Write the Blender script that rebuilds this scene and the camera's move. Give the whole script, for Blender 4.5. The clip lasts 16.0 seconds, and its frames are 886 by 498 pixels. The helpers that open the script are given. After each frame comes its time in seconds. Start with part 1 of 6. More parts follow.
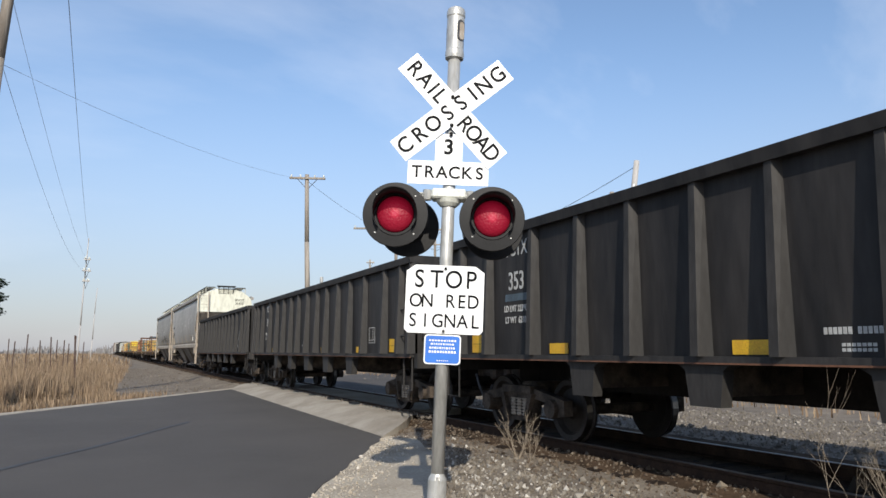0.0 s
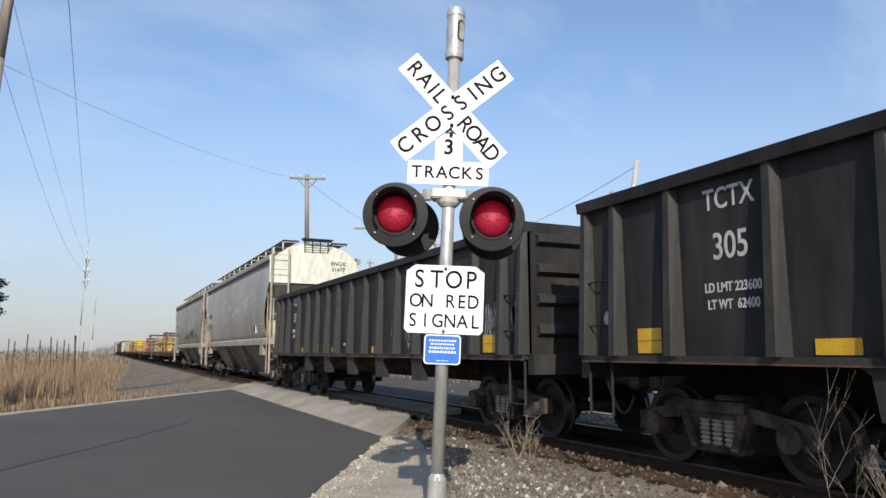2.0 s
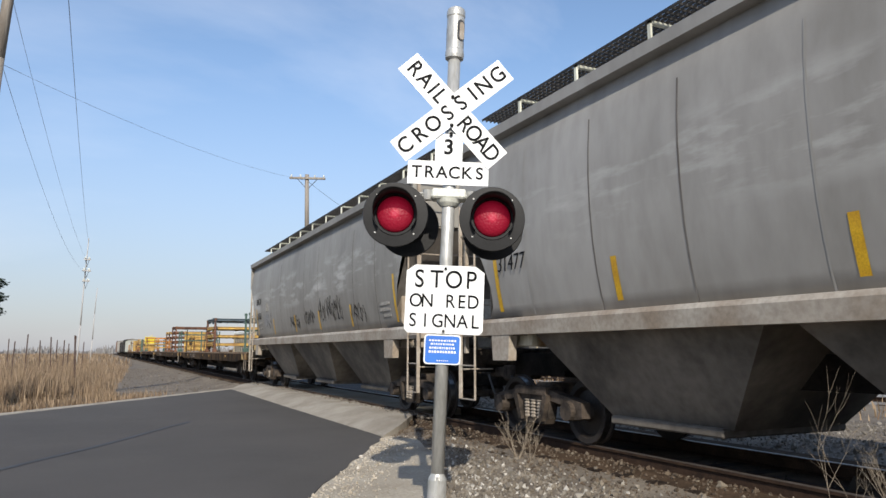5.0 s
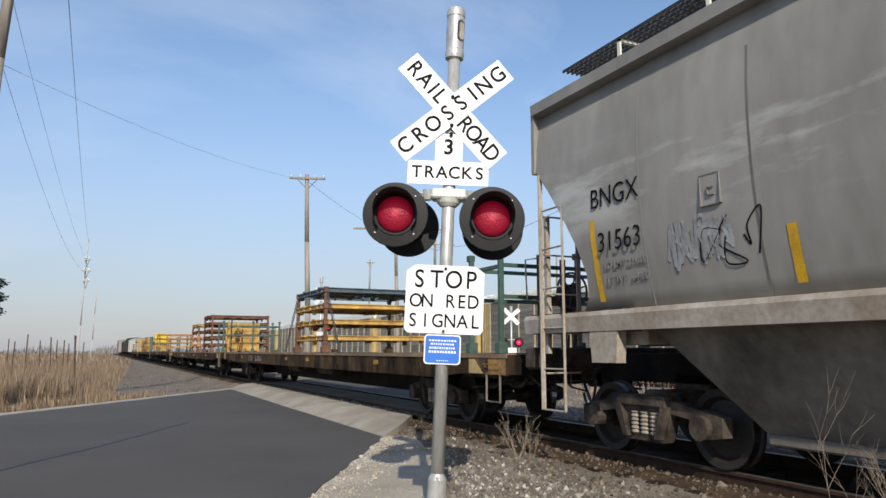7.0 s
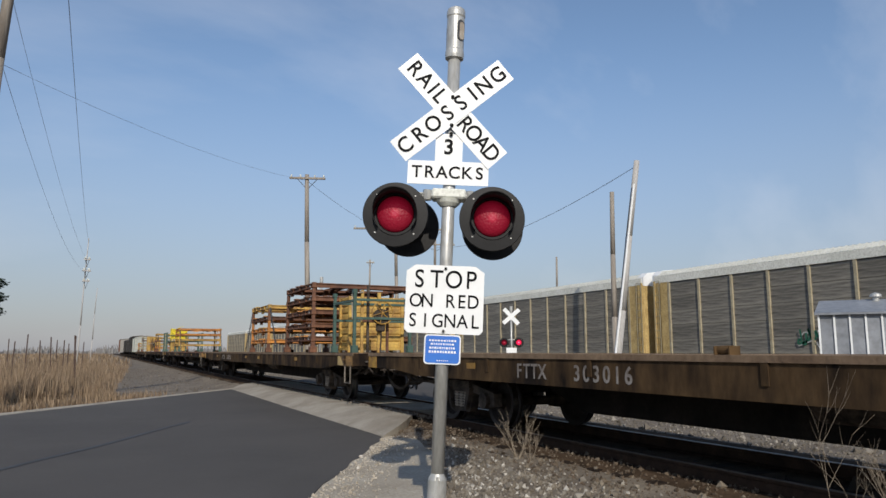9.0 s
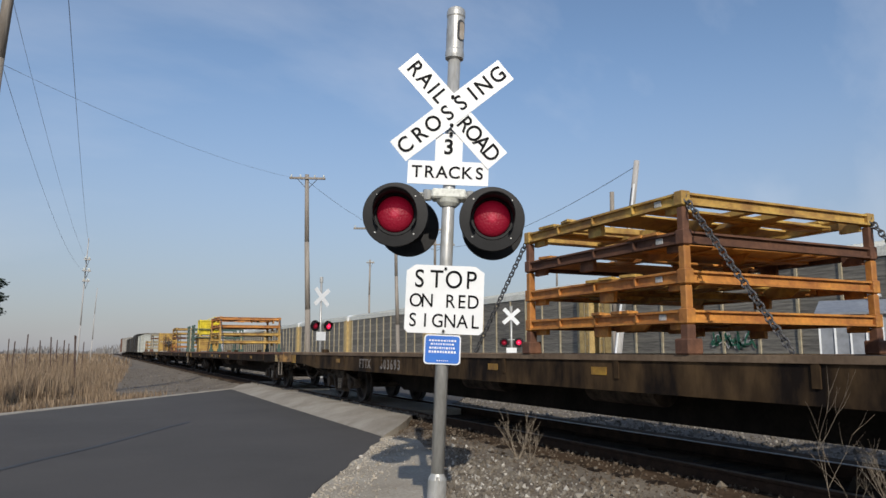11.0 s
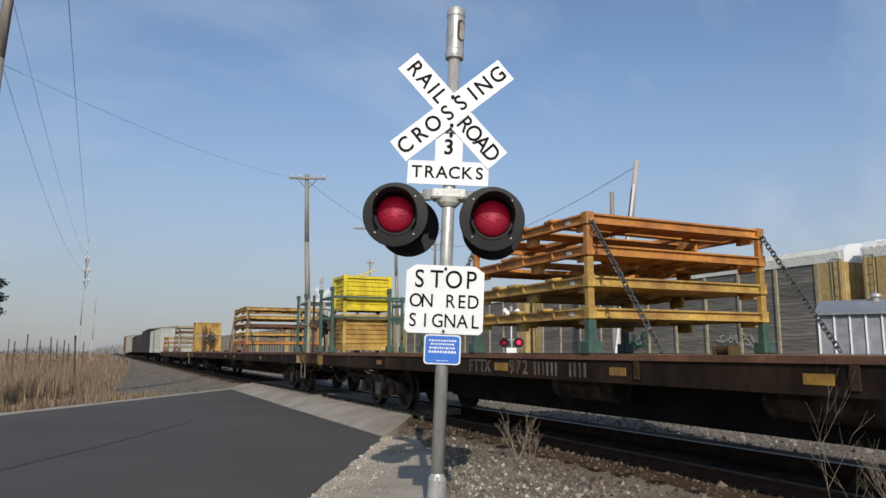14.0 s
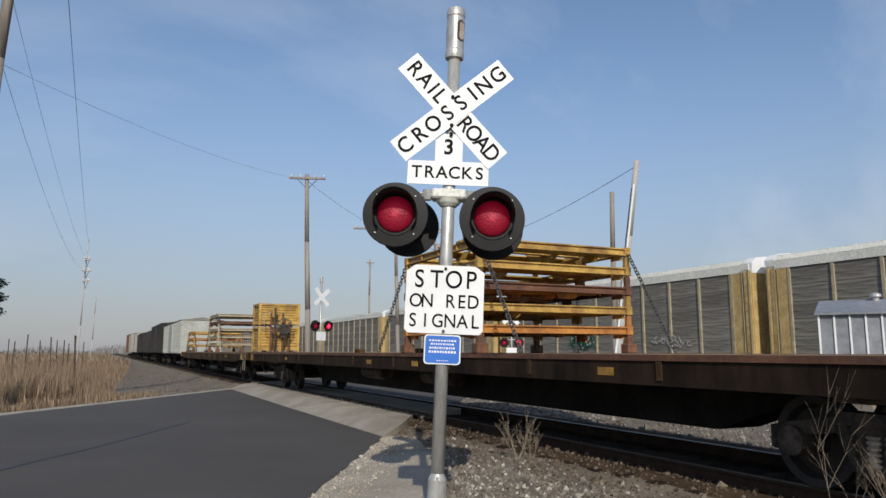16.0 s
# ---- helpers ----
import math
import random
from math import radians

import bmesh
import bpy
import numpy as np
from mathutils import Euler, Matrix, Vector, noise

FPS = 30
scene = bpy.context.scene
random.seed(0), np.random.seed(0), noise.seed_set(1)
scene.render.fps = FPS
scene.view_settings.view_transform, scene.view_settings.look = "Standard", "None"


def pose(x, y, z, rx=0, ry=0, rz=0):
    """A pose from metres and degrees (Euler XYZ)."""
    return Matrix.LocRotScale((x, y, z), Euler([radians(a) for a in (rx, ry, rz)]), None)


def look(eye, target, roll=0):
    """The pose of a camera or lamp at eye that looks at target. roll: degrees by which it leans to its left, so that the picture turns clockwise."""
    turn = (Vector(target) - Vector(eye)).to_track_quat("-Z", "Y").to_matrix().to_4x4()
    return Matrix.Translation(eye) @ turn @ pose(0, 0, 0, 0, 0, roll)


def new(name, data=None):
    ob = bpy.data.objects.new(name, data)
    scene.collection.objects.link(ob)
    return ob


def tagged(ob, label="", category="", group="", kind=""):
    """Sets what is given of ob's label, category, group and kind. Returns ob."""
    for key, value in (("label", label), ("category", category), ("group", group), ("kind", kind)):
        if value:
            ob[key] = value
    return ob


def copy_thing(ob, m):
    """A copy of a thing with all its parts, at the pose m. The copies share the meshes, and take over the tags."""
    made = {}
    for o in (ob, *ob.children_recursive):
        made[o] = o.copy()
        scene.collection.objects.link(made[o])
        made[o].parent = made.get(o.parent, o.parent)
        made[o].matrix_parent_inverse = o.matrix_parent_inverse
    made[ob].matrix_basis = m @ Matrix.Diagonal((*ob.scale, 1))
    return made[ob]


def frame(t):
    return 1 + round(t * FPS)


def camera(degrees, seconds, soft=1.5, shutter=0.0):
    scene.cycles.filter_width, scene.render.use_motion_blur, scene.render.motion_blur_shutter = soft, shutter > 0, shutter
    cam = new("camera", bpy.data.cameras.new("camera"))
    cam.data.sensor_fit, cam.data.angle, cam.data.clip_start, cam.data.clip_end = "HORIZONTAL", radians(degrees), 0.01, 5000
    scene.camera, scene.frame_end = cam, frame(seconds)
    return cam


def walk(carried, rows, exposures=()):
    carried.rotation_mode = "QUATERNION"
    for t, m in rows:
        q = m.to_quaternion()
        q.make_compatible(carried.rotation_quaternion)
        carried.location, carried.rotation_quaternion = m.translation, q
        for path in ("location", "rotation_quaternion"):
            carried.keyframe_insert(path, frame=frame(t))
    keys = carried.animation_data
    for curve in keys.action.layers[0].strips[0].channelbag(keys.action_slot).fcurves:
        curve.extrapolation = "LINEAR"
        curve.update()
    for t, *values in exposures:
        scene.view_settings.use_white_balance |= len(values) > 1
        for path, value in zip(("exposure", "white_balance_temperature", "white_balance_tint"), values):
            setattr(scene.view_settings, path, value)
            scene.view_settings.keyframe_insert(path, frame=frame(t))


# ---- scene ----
from mathutils.bvhtree import BVHTree
# ---- camera ----
cam = camera(63.4, 16.0)
EYE = (0.0, 0.0, 1.55)
VIEW = look(EYE, (0.4284 * 10, 0.9036 * 10, 1.55 + 1.425))
walk(cam, [(0.0, VIEW), (16.0, VIEW)], exposures=[(0.0, 0.37), (4.2, 0.37), (7.5, 0.22), (8.0, -0.02), (9.0, -0.11), (16.0, -0.13)])

# ---- world and sun ----
SUN_EL, SUN_AZ = 31.0, 201.0
world = bpy.data.worlds.new("sky")
scene.world = world
world.use_nodes = True
wn, wl = world.node_tree.nodes, world.node_tree.links
wn.clear()
w_sky = wn.new("ShaderNodeTexSky")
w_sky.sky_type = "NISHITA"
w_sky.sun_disc = False
w_sky.sun_elevation, w_sky.sun_rotation = radians(SUN_EL), radians(SUN_AZ)
w_sky.altitude, w_sky.air_density, w_sky.dust_density, w_sky.ozone_density = 150, 1.0, 0.7, 2.2
w_co = wn.new("ShaderNodeTexCoord")
w_map = wn.new("ShaderNodeMapping")
w_map.inputs["Rotation"].default_value = (0.5, 0.35, 0.9)
w_map.inputs["Scale"].default_value = (1.2, 7.0, 5.0)
w_noise = wn.new("ShaderNodeTexNoise")
w_noise.inputs["Scale"].default_value = 1.1
w_noise.inputs["Detail"].default_value = 6
w_noise.inputs["Roughness"].default_value = 0.55
w_ramp = wn.new("ShaderNodeValToRGB")
w_ramp.color_ramp.elements[0].position, w_ramp.color_ramp.elements[1].position = 0.5, 0.85
w_ramp.color_ramp.elements[0].color, w_ramp.color_ramp.elements[1].color = (0, 0, 0, 1), (0.28, 0.28, 0.28, 1)
w_mix = wn.new("ShaderNodeMixRGB")
w_mix.inputs[2].default_value = (6.2, 6.4, 6.9, 1)
w_bg = wn.new("ShaderNodeBackground")
w_bg.inputs["Strength"].default_value = 0.14
w_out = wn.new("ShaderNodeOutputWorld")
wl.new(w_co.outputs["Generated"], w_map.inputs["Vector"])
wl.new(w_map.outputs["Vector"], w_noise.inputs["Vector"])
wl.new(w_noise.outputs["Fac"], w_ramp.inputs["Fac"])
wl.new(w_ramp.outputs["Color"], w_mix.inputs[0])
# pale haze low over the horizon
w_sep, w_low = wn.new("ShaderNodeSeparateXYZ"), wn.new("ShaderNodeMapRange")
w_low.interpolation_type = "SMOOTHSTEP"
w_low.inputs["From Min"].default_value, w_low.inputs["From Max"].default_value = -0.05, 0.42
w_low.inputs["To Min"].default_value, w_low.inputs["To Max"].default_value = 0.85, 0.0
w_haze = wn.new("ShaderNodeMixRGB")
w_haze.inputs[2].default_value = (2.3, 2.33, 2.76, 1)
wl.new(w_co.outputs["Generated"], w_sep.inputs[0])
wl.new(w_sep.outputs["Z"], w_low.inputs["Value"])
wl.new(w_low.outputs["Result"], w_haze.inputs[0])
wl.new(w_sky.outputs["Color"], w_haze.inputs[1])
wl.new(w_haze.outputs["Color"], w_mix.inputs[1])
wl.new(w_mix.outputs["Color"], w_bg.inputs["Color"])
wl.new(w_bg.outputs["Background"], w_out.inputs["Surface"])

sun = new("sun", bpy.data.lights.new("sun", "SUN"))
sun.data.energy, sun.data.angle, sun.data.color = 3.7, radians(0.55), (1.0, 0.93, 0.82)
a_, e_ = radians(SUN_AZ), radians(SUN_EL)
sun.matrix_world = look((math.sin(a_) * math.cos(e_) * 60, math.cos(a_) * math.cos(e_) * 60, math.sin(e_) * 60), (0, 0, 0))


# ---- materials ----
def mat(name, col, rough=0.6, metal=0.0, dark=None, scale=3.0, fine=40.0, bump=0.15, stretch=(1, 1, 1), rnd=0.0, spread=(0.35, 0.7), spec=0.5, grit=0.55):
    """A procedural surface: two scales of colour variation, fine relief, some spread from object to object."""
    m = bpy.data.materials.new(name)
    m.use_nodes = True
    n, l = m.node_tree.nodes, m.node_tree.links
    b = n["Principled BSDF"]
    b.inputs["Roughness"].default_value, b.inputs["Metallic"].default_value = rough, metal
    b.inputs["Specular IOR Level"].default_value = spec
    co, mp = n.new("ShaderNodeTexCoord"), n.new("ShaderNodeMapping")
    mp.inputs["Scale"].default_value = stretch
    l.new(co.outputs["Object"], mp.inputs["Vector"])
    big, small = n.new("ShaderNodeTexNoise"), n.new("ShaderNodeTexNoise")
    big.inputs["Scale"].default_value, big.inputs["Detail"].default_value, big.inputs["Roughness"].default_value = scale, 6, 0.6
    small.inputs["Scale"].default_value, small.inputs["Detail"].default_value = fine, 4
    for k in (big, small):
        l.new(mp.outputs["Vector"], k.inputs["Vector"])
    ramp = n.new("ShaderNodeValToRGB")
    ramp.color_ramp.elements[0].position, ramp.color_ramp.elements[1].position = spread
    dark = dark or tuple(c * 0.6 for c in col)
    ramp.color_ramp.elements[0].color, ramp.color_ramp.elements[1].color = (*dark, 1), (*col, 1)
    l.new(big.outputs["Fac"], ramp.inputs["Fac"])
    mul = n.new("ShaderNodeMixRGB")
    mul.blend_type = "MULTIPLY"
    mul.inputs[0].default_value = grit
    l.new(ramp.outputs["Color"], mul.inputs[1])
    grain = n.new("ShaderNodeValToRGB")
    grain.color_ramp.elements[0].position, grain.color_ramp.elements[1].position = 0.3, 0.62
    grain.color_ramp.elements[0].color, grain.color_ramp.elements[1].color = (0.55, 0.53, 0.5, 1), (1, 1, 1, 1)
    l.new(small.outputs["Fac"], grain.inputs["Fac"])
    l.new(grain.outputs["Color"], mul.inputs[2])
    last = mul.outputs["Color"]
    if rnd:
        info, hsv, mr = n.new("ShaderNodeObjectInfo"), n.new("ShaderNodeHueSaturation"), n.new("ShaderNodeMapRange")
        mr.inputs["To Min"].default_value, mr.inputs["To Max"].default_value = 1 - rnd, 1 + rnd
        l.new(info.outputs["Random"], mr.inputs["Value"])
        l.new(mr.outputs["Result"], hsv.inputs["Value"])
        l.new(last, hsv.inputs["Color"])
        last = hsv.outputs["Color"]
    l.new(last, b.inputs["Base Color"])
    if bump:
        bp = n.new("ShaderNodeBump")
        bp.inputs["Strength"].default_value, bp.inputs["Distance"].default_value = bump, 0.02
        l.new(small.outputs["Fac"], bp.inputs["Height"])
        l.new(bp.outputs["Normal"], b.inputs["Normal"])
    return m


def island_mat(name, cols, rough=0.9):
    """Colour from piece to piece of one joined mesh."""
    m = bpy.data.materials.new(name)
    m.use_nodes = True
    n, l = m.node_tree.nodes, m.node_tree.links
    b = n["Principled BSDF"]
    b.inputs["Roughness"].default_value = rough
    b.inputs["Specular IOR Level"].default_value = 0.2
    g, r = n.new("ShaderNodeNewGeometry"), n.new("ShaderNodeValToRGB")
    r.color_ramp.elements[0].color = (*cols[0], 1)
    r.color_ramp.elements[1].color = (*cols[-1], 1)
    for i, c in enumerate(cols[1:-1]):
        e = r.color_ramp.elements.new((i + 1) / (len(cols) - 1))
        e.color = (*c, 1)
    l.new(g.outputs["Random Per Island"], r.inputs["Fac"])
    l.new(r.outputs["Color"], b.inputs["Base Color"])
    return m


M_ASPHALT = mat("asphalt", (0.1, 0.091, 0.084), 0.9, spec=0.3, dark=(0.077, 0.071, 0.066), scale=0.35, fine=60, bump=0.3)
M_TAR = mat("tar_seal", (0.06, 0.056, 0.052), 0.6, fine=30)
M_CONCRETE = mat("old_concrete", (0.42, 0.385, 0.325), 0.9, dark=(0.26, 0.225, 0.18), scale=0.9, fine=35, bump=0.4)
M_EARTH = mat("stony_earth", (0.25, 0.21, 0.16), 0.95, dark=(0.13, 0.105, 0.08), scale=0.9, fine=22, bump=0.8)
M_DIRT = mat("oily_dirt", (0.12, 0.08, 0.052), 0.95, spec=0.08, dark=(0.032, 0.023, 0.016), scale=1.5, fine=25, bump=0.8)
M_BALLAST = mat("ballast_bed", (0.27, 0.26, 0.24), 0.95, dark=(0.16, 0.15, 0.14), scale=2.5, fine=16, bump=1.0)
M_STONE = island_mat("crushed_stone", [(0.1, 0.085, 0.07), (0.17, 0.145, 0.115), (0.22, 0.195, 0.16), (0.15, 0.125, 0.095), (0.2, 0.18, 0.15), (0.5, 0.47, 0.42)])
# dirty ballast, its colour darkened further for the shade under the train
M_DARKSTONE = island_mat("dirty_shaded_stone", [(0.03, 0.024, 0.019), (0.055, 0.045, 0.036), (0.02, 0.017, 0.014)])
M_DULLSTONE = island_mat("dusty_stone", [(0.09, 0.078, 0.065), (0.16, 0.14, 0.12), (0.13, 0.11, 0.09), (0.2, 0.18, 0.155)])
M_BANKSTONE = island_mat("brown_dusty_stone", [(0.05, 0.037, 0.026), (0.13, 0.1, 0.072), (0.085, 0.062, 0.045), (0.2, 0.17, 0.13)])
M_PALESTONE = island_mat("pale_grit", [(0.3, 0.26, 0.2), (0.45, 0.4, 0.33), (0.38, 0.33, 0.26), (0.55, 0.51, 0.45)])
M_YARDSTONE = island_mat("grey_ballast_stone", [(0.11, 0.098, 0.082), (0.18, 0.162, 0.138), (0.135, 0.12, 0.1), (0.33, 0.305, 0.27)])
M_SHOULDER = mat("pale_gravel", (0.5, 0.45, 0.37), 0.95, dark=(0.33, 0.285, 0.22), scale=1.1, fine=25, bump=0.8)
M_TIE = mat("creosote_wood", (0.045, 0.032, 0.024), 0.95, spec=0.1, dark=(0.02, 0.015, 0.012), scale=3, fine=30, stretch=(0.3, 4, 4), rnd=0.25, bump=0.6)
M_RAIL = mat("rusty_rail", (0.075, 0.044, 0.028), 0.9, spec=0.15, dark=(0.035, 0.022, 0.016), scale=4, fine=50, bump=0.3)
M_DULLTOP = mat("dusty_rail_head", (0.16, 0.13, 0.11), 0.6, 0.4, scale=3, fine=50, bump=0.05)
M_RAILTOP = mat("polished_rail", (0.27, 0.26, 0.25), 0.45, 1.0, scale=3, fine=50, bump=0.05)
M_BLACK = mat("sooty_black_paint", (0.045, 0.041, 0.038), 0.6, spec=0.25, dark=(0.015, 0.0145, 0.015), scale=1.5, fine=9, stretch=(1, 1.3, 0.3), bump=0.2, spread=(0.35, 0.68))
M_BLACKRIB = mat("worn_black_paint", (0.05, 0.046, 0.043), 0.65, spec=0.3, dark=(0.022, 0.0215, 0.021), scale=2.2, fine=20, stretch=(1, 1, 0.3), bump=0.2)
M_GREY = mat("grey_hopper_paint", (0.37, 0.355, 0.33), 0.5, dark=(0.24, 0.225, 0.2), grit=0.28, scale=0.55, fine=5, stretch=(1, 1.0, 0.4), bump=0.08, spread=(0.3, 0.65))
def smeared(name, base, pale):
    """A copy of a paint with pale dusty smears along the flank at shoulder height."""
    m = base.copy()
    m.name = name
    n, l = m.node_tree.nodes, m.node_tree.links
    b = n["Principled BSDF"]
    paint = b.inputs["Base Color"].links[0].from_socket
    co, mp, tex, cut = n.new("ShaderNodeTexCoord"), n.new("ShaderNodeMapping"), n.new("ShaderNodeTexNoise"), n.new("ShaderNodeValToRGB")
    mp.inputs["Scale"].default_value = (0.0, 0.5, 2.2)
    tex.inputs["Scale"].default_value, tex.inputs["Detail"].default_value, tex.inputs["Roughness"].default_value = 1.0, 7, 0.6
    cut.color_ramp.elements[0].position, cut.color_ramp.elements[1].position = 0.5, 0.62
    sep, ramp = n.new("ShaderNodeSeparateXYZ"), n.new("ShaderNodeValToRGB")
    e = ramp.color_ramp.elements
    e[0].position, e[1].position = 0.5, 0.74
    e[0].color, e[1].color = (0, 0, 0, 1), (0, 0, 0, 1)
    for at in (0.56, 0.66):
        e.new(at).color = (0.75, 0.75, 0.75, 1)
    scale = n.new("ShaderNodeMath")
    scale.operation = "MULTIPLY"
    scale.inputs[1].default_value = 0.2
    mul, mix = n.new("ShaderNodeMath"), n.new("ShaderNodeMixRGB")
    mul.operation = "MULTIPLY"
    mix.inputs[2].default_value = (*pale, 1)
    l.new(co.outputs["Object"], mp.inputs["Vector"])
    l.new(mp.outputs["Vector"], tex.inputs["Vector"])
    l.new(tex.outputs["Fac"], cut.inputs["Fac"])
    l.new(co.outputs["Object"], sep.inputs[0])
    l.new(sep.outputs["Z"], scale.inputs[0])
    l.new(scale.outputs[0], ramp.inputs["Fac"])
    l.new(cut.outputs["Color"], mul.inputs[0])
    l.new(ramp.outputs["Color"], mul.inputs[1])
    l.new(mul.outputs[0], mix.inputs[0])
    l.new(paint, mix.inputs[1])
    l.new(mix.outputs["Color"], b.inputs["Base Color"])
    return m


M_DRAB = smeared("drab_hopper_paint", mat("drab_grey_paint", (0.31, 0.295, 0.265), 0.5, dark=(0.2, 0.185, 0.16), grit=0.3, scale=0.55, fine=5, stretch=(1, 1.0, 0.4), bump=0.08, spread=(0.3, 0.65)), (0.5, 0.49, 0.46))
# shade under the hopper ends is put into this grey; weld seams share it
M_SLOPE = mat("shaded_slope_and_seam", (0.24, 0.225, 0.205), 0.7, dark=(0.12, 0.1, 0.085), scale=0.8, fine=8, stretch=(1, 1, 0.4), bump=0.1, spread=(0.35, 0.65))
M_BELLY = mat("grimy_hopper_belly", (0.2, 0.175, 0.145), 0.7, dark=(0.06, 0.052, 0.044), scale=0.7, fine=8, bump=0.1, spread=(0.4, 0.62))
M_ENDSILL = mat("dirty_orange_paint", (0.38, 0.215, 0.07), 0.75, dark=(0.07, 0.042, 0.022), scale=2.5, fine=14, bump=0.2, spread=(0.4, 0.65))
M_PALE = mat("pale_hopper_paint", (0.74, 0.75, 0.64), 0.55, dark=(0.6, 0.6, 0.5), scale=0.9, fine=10, stretch=(1, 1, 0.3), bump=0.08)
M_STAINED = mat("stained_cream_paint", (0.62, 0.58, 0.46), 0.6, dark=(0.3, 0.2, 0.11), scale=1.6, fine=12, stretch=(2.5, 1, 0.3), bump=0.1, spread=(0.36, 0.5))
M_SILL = mat("bare_side_sill", (0.48, 0.44, 0.38), 0.6, dark=(0.3, 0.24, 0.18), scale=1.4, fine=18, bump=0.1)
M_FLAT = mat("rusty_flatcar_brown", (0.12, 0.074, 0.036), 0.85, spec=0.12, dark=(0.014, 0.01, 0.008), scale=1.3, fine=7, stretch=(1, 1.3, 0.5), bump=0.25, spread=(0.4, 0.66))
M_FLATDARK = mat("sooty_flatcar_brown", (0.052, 0.033, 0.02), 0.85, spec=0.12, dark=(0.013, 0.009, 0.007), scale=1.1, fine=8, stretch=(1, 1.2, 0.45), bump=0.25, spread=(0.36, 0.68))
M_DECK = mat("worn_deck_planks", (0.27, 0.19, 0.12), 0.9, dark=(0.14, 0.09, 0.055), scale=1.5, fine=18, rnd=0.2, bump=0.4)
M_YELLOW = mat("scuffed_yellow_paint", (0.5, 0.29, 0.035), 0.6, dark=(0.2, 0.1, 0.03), scale=3, fine=18, bump=0.15)
M_LIME = mat("bright_yellow_paint", (0.72, 0.58, 0.03), 0.5, dark=(0.42, 0.31, 0.03), scale=2.2, fine=11, stretch=(1, 1, 0.4), bump=0.12, spread=(0.32, 0.52))
M_ORANGE = mat("weathered_orange_paint", (0.66, 0.3, 0.06), 0.62, dark=(0.32, 0.12, 0.035), scale=2.5, fine=18, bump=0.2, rnd=0.15)
M_OCHRE = mat("weathered_ochre_paint", (0.63, 0.42, 0.1), 0.62, dark=(0.28, 0.15, 0.045), scale=2.5, fine=18, bump=0.2, rnd=0.15)
M_RUST = mat("rust_brown_steel", (0.21, 0.095, 0.05), 0.8, dark=(0.1, 0.045, 0.028), scale=3, fine=20, bump=0.3, rnd=0.2)
M_BLUE = mat("faded_blue_steel", (0.1, 0.145, 0.18), 0.6, dark=(0.05, 0.07, 0.085), scale=2.5, fine=18, bump=0.2)
M_GREEN = mat("faded_green_steel", (0.07, 0.125, 0.105), 0.6, dark=(0.04, 0.085, 0.065), scale=2.5, fine=18, bump=0.2)
# pale green-grey of the far car, with distance haze put into the colour
M_HAZY = mat("hazed_green_grey_paint", (0.48, 0.5, 0.46), 0.6, dark=(0.34, 0.35, 0.32), scale=1, fine=8, bump=0.05)
M_TRUCK = mat("greasy_cast_steel", (0.12, 0.094, 0.074), 0.8, spec=0.2, dark=(0.018, 0.016, 0.014), scale=4, fine=25, bump=0.4)
# near black: the deep shade beneath the cars is painted into the underframe
M_UNDERSHADE = mat("shaded_underframe", (0.03, 0.025, 0.021), 0.85, spec=0.15, dark=(0.01, 0.009, 0.008), scale=2, fine=20, bump=0.3)
M_SPRING = mat("dusty_spring_steel", (0.42, 0.36, 0.29), 0.75, dark=(0.08, 0.065, 0.05), scale=5, fine=30, bump=0.2)
M_WHEEL = mat("wheel_steel", (0.04, 0.032, 0.027), 0.65, 0.2, scale=4, fine=30, bump=0.2)
M_TREAD = mat("worn_wheel_tread", (0.4, 0.39, 0.37), 0.35, 1.0, scale=4, fine=30, bump=0.05)
M_REFLECT = mat("yellow_reflector", (0.75, 0.46, 0.02), 0.4, dark=(0.6, 0.33, 0.02), scale=6, fine=60, bump=0.02)
M_FADED = mat("faded_stencil", (0.34, 0.32, 0.3), 0.7, dark=(0.16, 0.13, 0.11), scale=5, fine=40, bump=0.02)
M_DULLINK = mat("grimy_stencil", (0.22, 0.19, 0.16), 0.8, dark=(0.06, 0.045, 0.03), scale=5, fine=40, bump=0.02)
M_DIMINK = mat("faded_black_stencil", (0.15, 0.145, 0.135), 0.7, dark=(0.26, 0.25, 0.235), scale=6, fine=40, bump=0.0)
M_LETTER = mat("white_stencil", (0.6, 0.6, 0.58), 0.6, dark=(0.4, 0.4, 0.38), scale=8, fine=60, bump=0.02)
M_GRAF = mat("pale_spray_paint", (0.42, 0.42, 0.42), 0.6, scale=8, fine=40, bump=0)
M_INK = mat("black_lettering", (0.008, 0.008, 0.009), 0.6, spec=0.1, scale=8, fine=60, bump=0.02)
M_SIGN = mat("white_sign_sheeting", (0.82, 0.83, 0.83), 0.4, dark=(0.74, 0.75, 0.74), scale=3, fine=8, bump=0.0, grit=0.06)
M_BLUESIGN = mat("blue_sign_sheeting", (0.03, 0.17, 0.6), 0.4, dark=(0.025, 0.13, 0.5), scale=3, fine=30, bump=0.0, grit=0.1)
M_GALV = mat("galvanised_pipe", (0.56, 0.56, 0.54), 0.42, 0.35, dark=(0.42, 0.42, 0.4), scale=4, fine=30, stretch=(1, 1, 0.3), bump=0.05)
M_CAST = mat("painted_aluminium_casting", (0.78, 0.79, 0.72), 0.5, 0.0, dark=(0.66, 0.67, 0.6), scale=6, fine=40, bump=0.08)
M_HOOD = mat("black_signal_enamel", (0.011, 0.011, 0.012), 0.5, spec=0.25, scale=6, fine=40, bump=0.03)
